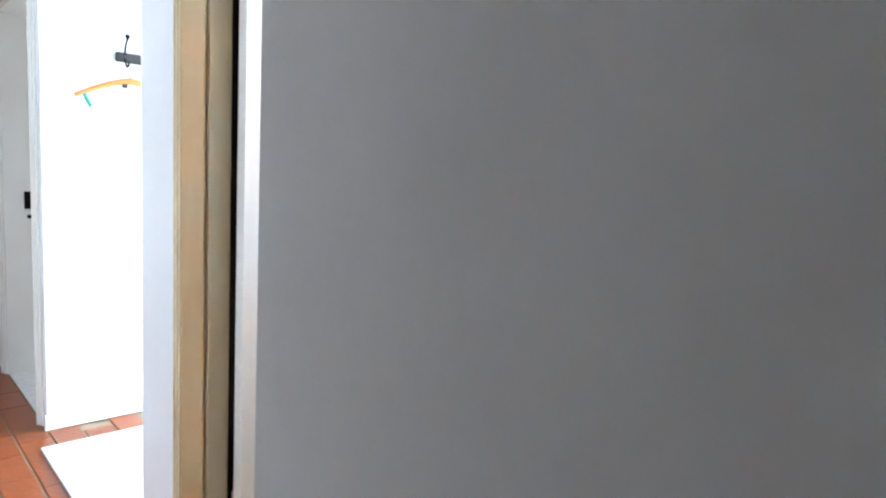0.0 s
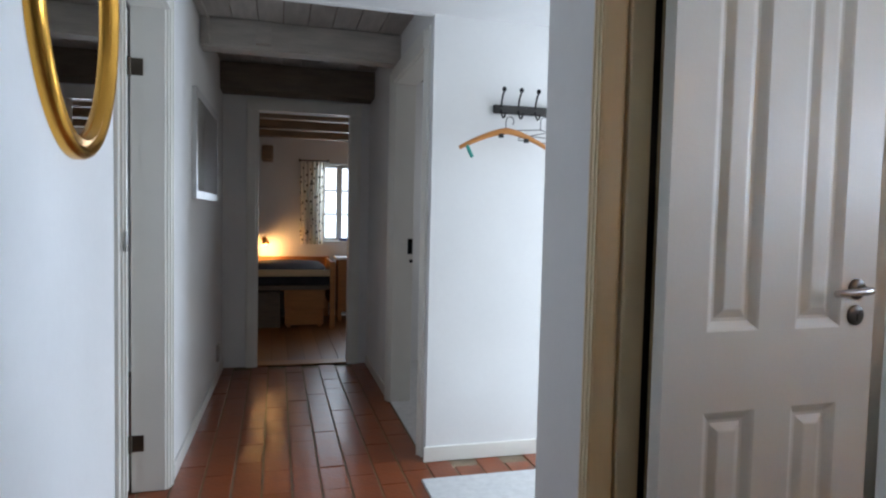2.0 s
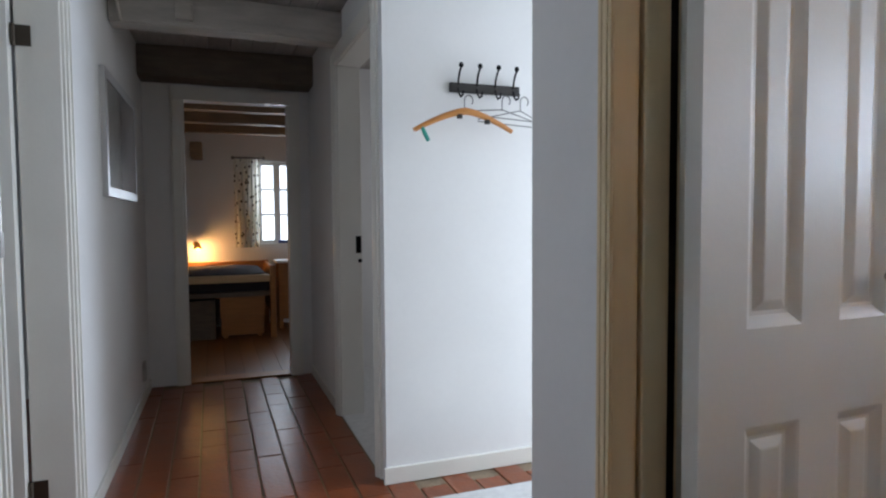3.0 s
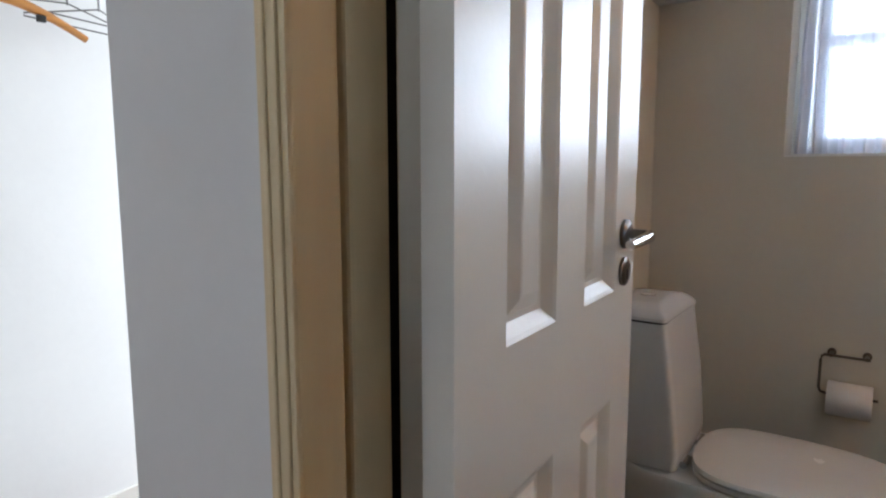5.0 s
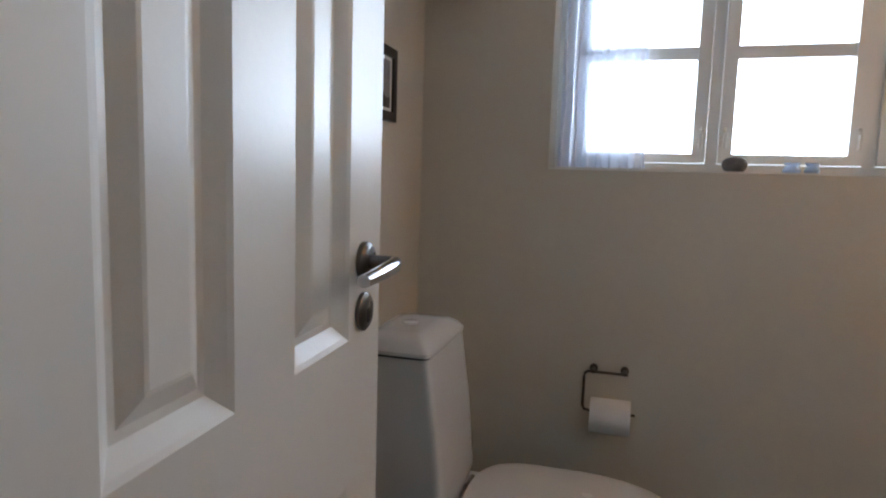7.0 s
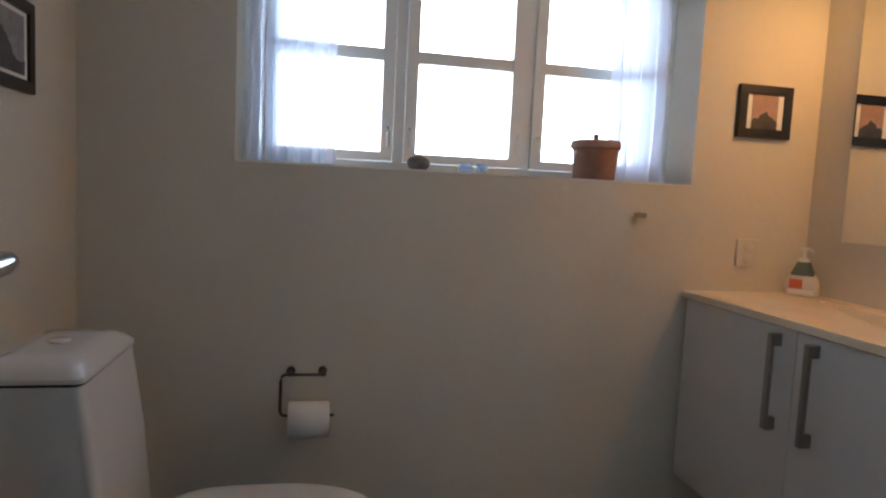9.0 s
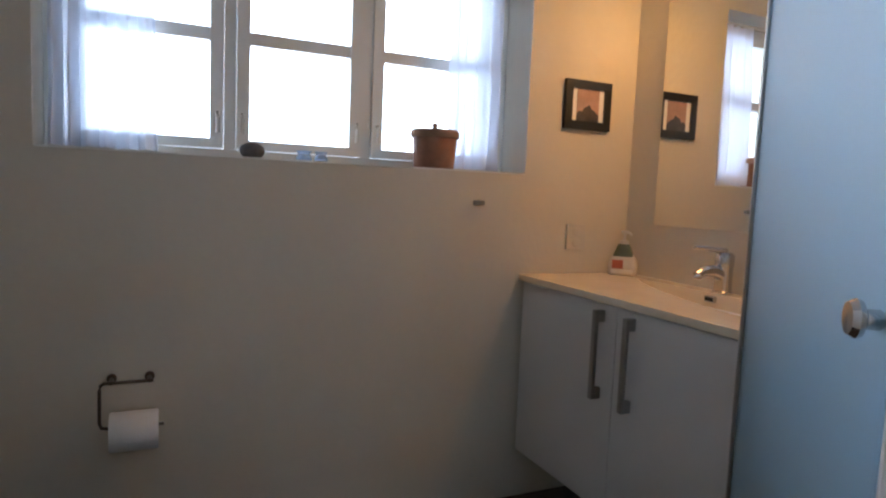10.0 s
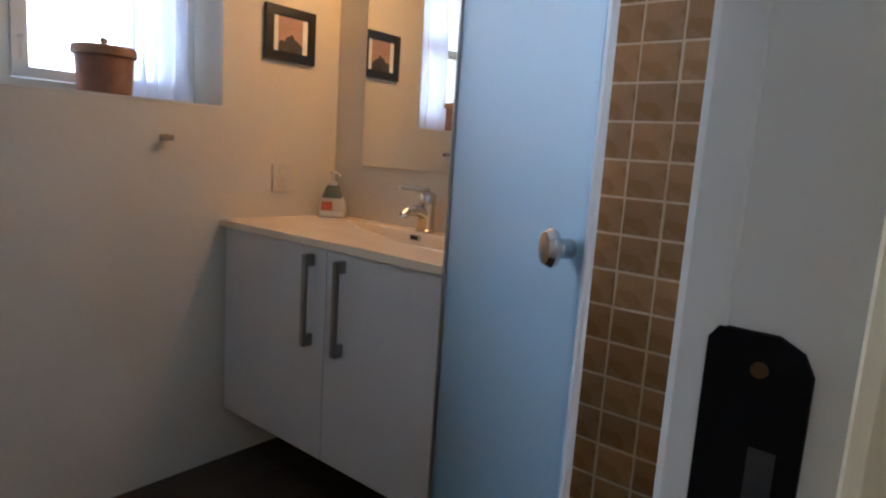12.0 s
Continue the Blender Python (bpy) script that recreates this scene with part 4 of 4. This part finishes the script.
counter_top()
tap = thing("basin_tap", "chrome single-lever basin mixer tap", "tap")
TX, TY = 1.935, -0.422
part("body", lathe([(0.031, 0), (0.031, 0.006), (0.027, 0.010), (0.027, 0.085), (0.029, 0.090), (0.029, 0.122), (0.022, 0.132), (0.004, 0.135)], (TX, TY, 0.845), 28), CHROME, tap, smooth=True)
part("spout", tube([(TX, TY + 0.010, 0.905), (TX, TY + 0.05, 0.918), (TX, TY + 0.095, 0.916), (TX, TY + 0.112, 0.905), (TX, TY + 0.115, 0.895)], [0.021, 0.019, 0.017, 0.016, 0.015], 16), CHROME, tap, smooth=True)
part("lever", tube([(TX, TY, 0.978), (TX + 0.004, TY + 0.03, 0.984), (TX + 0.012, TY + 0.075, 0.989), (TX + 0.018, TY + 0.115, 0.991)], [0.013, 0.009, 0.007, 0.006], 12), CHROME, tap, smooth=True)

soap = thing("soap_dispenser", "squat liquid soap pump bottle with a red label", "soap bottle", place=pose(2.372, -0.392, 0, 0, 0, 42))
part("bottle", loft([rounded(0, 0, 0.098, 0.050, 0.8455, 5), rounded(0, 0, 0.106, 0.056, 0.853, 5), rounded(0, 0, 0.106, 0.056, 0.885, 5), rounded(0, 0, 0.096, 0.052, 0.908, 4), rounded(0, 0, 0.066, 0.044, 0.930, 3.5), rounded(0, 0, 0.040, 0.034, 0.940, 3)]), SOAP_BODY, soap, "pale plastic bottle", True)
part("shoulder", loft([rounded(0, 0.001, 0.080, 0.0515, 0.917, 3.6), rounded(0, 0, 0.062, 0.044, 0.937, 3), rounded(0, 0, 0.046, 0.040, 0.958, 3), rounded(0, 0, 0.036, 0.034, 0.964, 2)]), SOAP_GREEN, soap, "dark green shoulder", True)
part("pump", lathe([(0.016, 0), (0.016, 0.014), (0.006, 0.016), (0.006, 0.040), (0.013, 0.041), (0.013, 0.052), (0.003, 0.053)], (0, 0, 0.962), 20), SOCKET, soap, "white pump head", True)
part("nozzle", tube([(0, 0, 1.008), (-0.020, 0.018, 1.007), (-0.028, 0.026, 1.000)], 0.0045, 10), SOCKET, soap, smooth=True)
label = part("label", boxes((-0.004, 0.036, 0.0275, 0.0287, 0.872, 0.904)), SOAP_RED, soap, "red printed label")
part("label_band", boxes((-0.040, 0.040, 0.0275, 0.0292, 0.853, 0.869)), SOCKET, label, "white band with faint print")

mir = thing("bathroom_mirror", "frameless rectangular mirror above the washbasin", "mirror")
part("mirror_glass", boxes((1.56, 2.292, -0.461, -0.455, 1.042, 1.84), bevel=0.001), MIRROR, mir, "silvered mirror glass")
part("mirror_backing", boxes((1.562, 2.290, -0.465, -0.4615, 1.044, 1.838)), CABINET_SIDE, mir)
lamp = thing("mirror_lamp", "warm lamp box above the bathroom mirror", "lamp")
part("housing", boxes((1.60, 2.26, -0.465, -0.30, 1.905, 1.96), bevel=0.004), STEEL, lamp)
part("diffuser", boxes((1.63, 2.23, -0.445, -0.32, 1.898, 1.9045)), BULB_WARM, lamp, "glowing warm diffuser")

# ---- shower ----
GL, GR = Vector((1.402, 0.122, 0)), Vector((0.848, 0.609, 0))
along = (GR - GL).normalized()
ang = math.degrees(math.atan2(along.y, along.x))
W = (GR - GL).length
sh = thing("shower_door", "frosted glass shower door with chrome knob and aluminium edge", "shower door", place=pose(GL.x, GL.y, 0.0, 0, 0, ang))
part("glass", boxes((0.012, W - 0.009, -0.003, 0.003, 0.035, 1.98)), FROSTED, sh, "frosted bluish glass")
part("edge_profile", boxes((W - 0.009, W, -0.0045, 0.0045, 0.02, 1.99), bevel=0.004), SOCKET, sh, "white edge profile")
part("seal_strip", boxes((W - 0.021, W - 0.0095, -0.004, 0.004, 0.03, 1.985), bevel=0.002), FROSTED, sh, "translucent seal strip")
part("hinge_profile", boxes((0, 0.014, -0.010, 0.010, 0.0, 1.99), bevel=0.003), STEEL, sh)
part("knob", lathe([(0.008, -0.003), (0.010, -0.006), (0.010, -0.018), (0.018, -0.022), (0.0195, -0.027), (0.016, -0.033), (0.005, -0.034)], (W - 0.036, 0, 1.024), 28, axis="y"), CHROME, sh, "round polished chrome knob", True)
tray = tagged(part("shower_tray_kerb", boxes((1.36, 1.45, -0.45, 0.11, 0.0, 0.05), bevel=0.01), PORCELAIN), "white kerb of the shower floor", "shower kerb")

# ---- bedroom ----
bed = thing("single_bed", "pine single bed with dark bedding along the bedroom wall", "bed")
part("back_rail", boxes((-1.72, 0.33, 7.83, 7.87, 0.30, 0.71), bevel=0.006), PINE, bed, "pine back board")
part("side_rail", boxes((-1.72, 0.33, 7.00, 7.03, 0.555, 0.625), bevel=0.006), PALE_PINE, bed, "pale pine side rail")
part("end_board", boxes((0.33, 0.355, 7.04, 7.83, 0.24, 0.70), bevel=0.006), PINE, bed, "pine end board")
part("mattress", boxes((-1.70, 0.325, 7.035, 7.825, 0.46, 0.60), bevel=0.03), BEDDING_DARK, bed, "mattress under dark bedding")
part("slat_base", boxes((-1.72, 0.325, 7.04, 7.825, 0.41, 0.455)), DARK_BEAM, bed)
part("blanket", loft([rounded(-0.18, 7.42, 0.92, 0.72, 0.585, 4), rounded(-0.18, 7.42, 0.94, 0.74, 0.63, 4), rounded(-0.16, 7.44, 0.80, 0.58, 0.675, 3), rounded(-0.13, 7.46, 0.40, 0.30, 0.69, 2.5)]), BEDDING_DARK, bed, "rumpled dark blanket", True)
for x, y in ((0.345, 7.015), (0.345, 7.85), (-1.72, 7.015), (-1.72, 7.85)):
    part("post", boxes((x - 0.028, x + 0.028, y - 0.028, y + 0.028, 0, 0.715), bevel=0.006), PINE, bed, "pine corner post")
ch = thing("storage_chest", "low pine storage chest pushed under the bed", "chest")
part("body", boxes((-0.14, 0.26, 7.09, 7.70, 0.03, 0.40)), PINE, ch)
part("front", boxes((-0.15, 0.27, 7.07, 7.088, 0.20, 0.405), bevel=0.004), PINE, ch)
for x in (-0.10, 0.22):
    part("foot", boxes((x - 0.02, x + 0.02, 7.12, 7.16, 0.0, 0.03)), PINE, ch)
ch = thing("under_bed_box", "dark brown wooden box under the bed", "box")
part("body", boxes((-0.70, -0.19, 7.10, 7.70, 0.0, 0.38), bevel=0.006), DARK_BEAM, ch)
bl = thing("bedside_lamp", "small lit brass wall lamp beside the bed", "lamp")
part("wall_plate", lathe([(0.03, 0), (0.03, -0.012), (0.008, -0.015)], (-0.37, 7.9, 0.905), 18, axis="y"), BRASS, bl, smooth=True)
part("arm", tube([(-0.37, 7.888, 0.905), (-0.36, 7.82, 0.920), (-0.35, 7.765, 0.905)], 0.006, 10), BRASS, bl, smooth=True)
part("shade", lathe([(0.018, 0.03), (0.045, -0.03), (0.043, -0.03), (0.016, 0.028)], (-0.35, 7.755, 0.89), 20), BRASS, bl, smooth=True)
part("bulb", lathe([(0.004, -0.022), (0.018, -0.012), (0.02, 0), (0.012, 0.016), (0.003, 0.02)], (-0.35, 7.755, 0.87), 16), BULB_WARM, bl, "glowing warm bulb", True)
w2 = tagged(thing("window_2", "white bedroom casement window with glazing bars", "window"), kind="structure")
part("window_frame", boxes((0.275, 0.33, 7.98, 8.05, 0.89, 1.81), (1.145, 1.2, 7.98, 8.05, 0.89, 1.81), (0.33, 1.145, 7.98, 8.05, 0.89, 0.93), (0.33, 1.145, 7.98, 8.05, 1.77, 1.81), (0.46, 0.53, 7.975, 8.05, 0.93, 1.77)), PAINTED, w2)
part("glazing_bars", boxes((0.33, 0.46, 7.99, 8.02, 1.205, 1.227), (0.33, 0.46, 7.99, 8.02, 1.487, 1.509), (0.53, 1.145, 7.99, 8.02, 1.205, 1.227), (0.53, 1.145, 7.99, 8.02, 1.487, 1.509)), PAINTED, w2)
part("window_sill", boxes((0.25, 1.225, 7.87, 7.98, 0.875, 0.895), bevel=0.003), PAINTED, w2)
curtain("curtain", "cream curtain with a scattered dark leaf pattern", 0.03, 0.30, 0.855, 1.825, 7.855, 6, LEAF_CURTAIN, axis="x", depth=0.02)
rod = thing("curtain_rod", "short dark curtain rod with round end knobs", "curtain rod")
part("pole", tube([(0.02, 7.855, 1.835), (0.345, 7.855, 1.835)], 0.008, 10), DARK_STEEL, rod, smooth=True)
for x in (0.02, 0.345):
    part("end_knob", lathe([(0.006, -0.012), (0.018, -0.006), (0.020, 0.004), (0.012, 0.014), (0.002, 0.016)], (x, 7.855, 1.835), 14, axis="x"), DARK_STEEL, rod, "dark round end knob", True)
    part("rod_bracket", tube([(x, 7.855, 1.835), (x, 7.902, 1.835)], 0.006, 8), DARK_STEEL, rod)
tagged(part("beam_bracket", boxes((-0.400, -0.275, 7.56, 7.902, 1.80, 1.965), bevel=0.02), BROWN_BEAM, smooth=True), "brown timber bracket high on the bedroom wall", "bracket")
tagged(part("folded_cloth", boxes((0.50, 0.64, 7.885, 7.96, 0.8955, 0.925), bevel=0.006), BLUE_CLOTH), "blue folded cloth on the bedroom windowsill", "cloth")
tb = thing("bedside_table", "small pine table beside the bed", "table")
part("top", boxes((0.42, 0.86, 7.45, 7.80, 0.70, 0.725), bevel=0.004), MOUNT, tb, "pale table top")
part("cabinet", boxes((0.45, 0.83, 7.48, 7.78, 0.10, 0.70)), PINE, tb)
for x, y in ((0.47, 7.50), (0.81, 7.50), (0.47, 7.76), (0.81, 7.76)):
    part("leg", boxes((x - 0.02, x + 0.02, y - 0.02, y + 0.02, 0, 0.10)), PINE, tb)


# ---- floors and tiles, piece by piece ----
def piece_mesh(name, w, d, h, mat, chamfer):
    """A low slab with chamfered upper edges, its top at z = 0, centred."""
    me = bpy.data.meshes.new(name)
    a, b, c = w / 2, d / 2, chamfer
    v = [(sx * a, sy * b, -h) for sx, sy in ((-1, -1), (1, -1), (1, 1), (-1, 1))] + [(sx * a, sy * b, -c) for sx, sy in ((-1, -1), (1, -1), (1, 1), (-1, 1))] + [(sx * (a - c), sy * (b - c), 0) for sx, sy in ((-1, -1), (1, -1), (1, 1), (-1, 1))]
    f = [(8, 9, 10, 11)] + [(i, (i + 1) % 4, (i + 1) % 4 + 4, i + 4) for i in range(4)] + [(i + 4, (i + 1) % 4 + 4, (i + 1) % 4 + 8, i + 8) for i in range(4)]
    me.from_pydata(v, [], f)
    me.materials.append(mat)
    return me


floor_hall = structure(part("floor", boxes((-2.2, 2.75, -2.12, 5.41, -0.2, -0.006)), MORTAR), "worn terracotta brick floor with pale joints", "floor")
brick_me = piece_mesh("brick", 0.118, 0.2476, 0.03, BRICK, 0.0012)
rest_v, rest_f, count = [], [], 0
for i in range(-16, 22):
    for j in range(-9, 23):
        x, y = -0.095 + i * 0.128, 0.10 + j * 0.248 + (0.124 if i % 2 else 0)
        if x > 2.4 or y > 5.33 or (x > 0.42 and y > 3.3) or (x > 0.42 and y < 2.06) or (-0.88 < x < -0.62 and y > 3.2) or (x < -0.62 and y < 2.22) or (x > 0.1 and y < 0.62) or x < -2.03:
            continue
        dz = random.uniform(-0.002, 0.001)
        if count < 300 and y > 1.3 and x < 1.3 and x > -0.75:
            b = new("brick", brick_me)
            b.parent = floor_hall
            b.matrix_basis = pose(x, y, dz, random.uniform(-0.3, 0.3), random.uniform(-0.3, 0.3), random.uniform(-0.5, 0.5))
            count += 1
        else:
            o = len(rest_v)
            rest_v += [(p.co.x + x, p.co.y + y, p.co.z + dz) for p in brick_me.vertices]
            rest_f += [tuple(k + o for k in p.vertices) for p in brick_me.polygons]
me = bpy.data.meshes.new("far_bricks")
me.from_pydata(rest_v, [], rest_f)
me.materials.append(BRICK)
ob = new("far_bricks", me)
ob.parent = floor_hall
tagged(ob, kind="stuff")

floor_bed = structure(part("floor_bedroom", boxes((-2.2, 2.2, 5.53, 7.9, -0.2, -0.004)), DARK_BEAM), "honey coloured wooden bedroom floor", "floor")
plank_me = piece_mesh("plank", 0.134, 2.36, 0.02, WOOD_FLOOR, 0.0015)
for i in range(32):
    p = new("plank", plank_me)
    p.parent = floor_bed
    p.matrix_basis = pose(-2.12 + i * 0.137, 6.715, random.uniform(-0.001, 0.001))

structure(part("floor_right_room", boxes((0.49, 2.1, 3.41, 5.41, -0.006, 0.004)), MAT_CLOTH), "pale grey floor of the room off the corridor", "floor")
tile_wall = structure(part("wall_tile_bed", boxes((0.632, 1.46, -0.465, -0.453, 0.0, 2.12)), GROUT), "ochre tiled shower wall with cream joints", "wall")
tile_me = piece_mesh("tile", 0.1005, 0.0925, 0.008, TILE, 0.0015)
for i in range(7):
    for j in range(21):
        t = new("tile", tile_me)
        t.parent = tile_wall
        t.matrix_basis = pose(0.6845 + i * 0.107 + random.uniform(-0.001, 0.001), -0.4512 + random.uniform(-0.0006, 0.0006), 0.0815 + j * 0.099, -90 + random.uniform(-0.5, 0.5), random.uniform(-0.4, 0.4), random.uniform(-0.3, 0.3))

bath_tile_me = piece_mesh("floor_tile", 0.195, 0.195, 0.01, BATH_FLOOR, 0.0015)
bath_floor_ob = bpy.data.objects["floor_bath"]
for i in range(9):
    for j in range(12):
        t = new("floor_tile", bath_tile_me)
        t.parent = bath_floor_ob
        t.matrix_basis = pose(0.74 + i * 0.2, -0.41 + j * 0.2, 0.004)
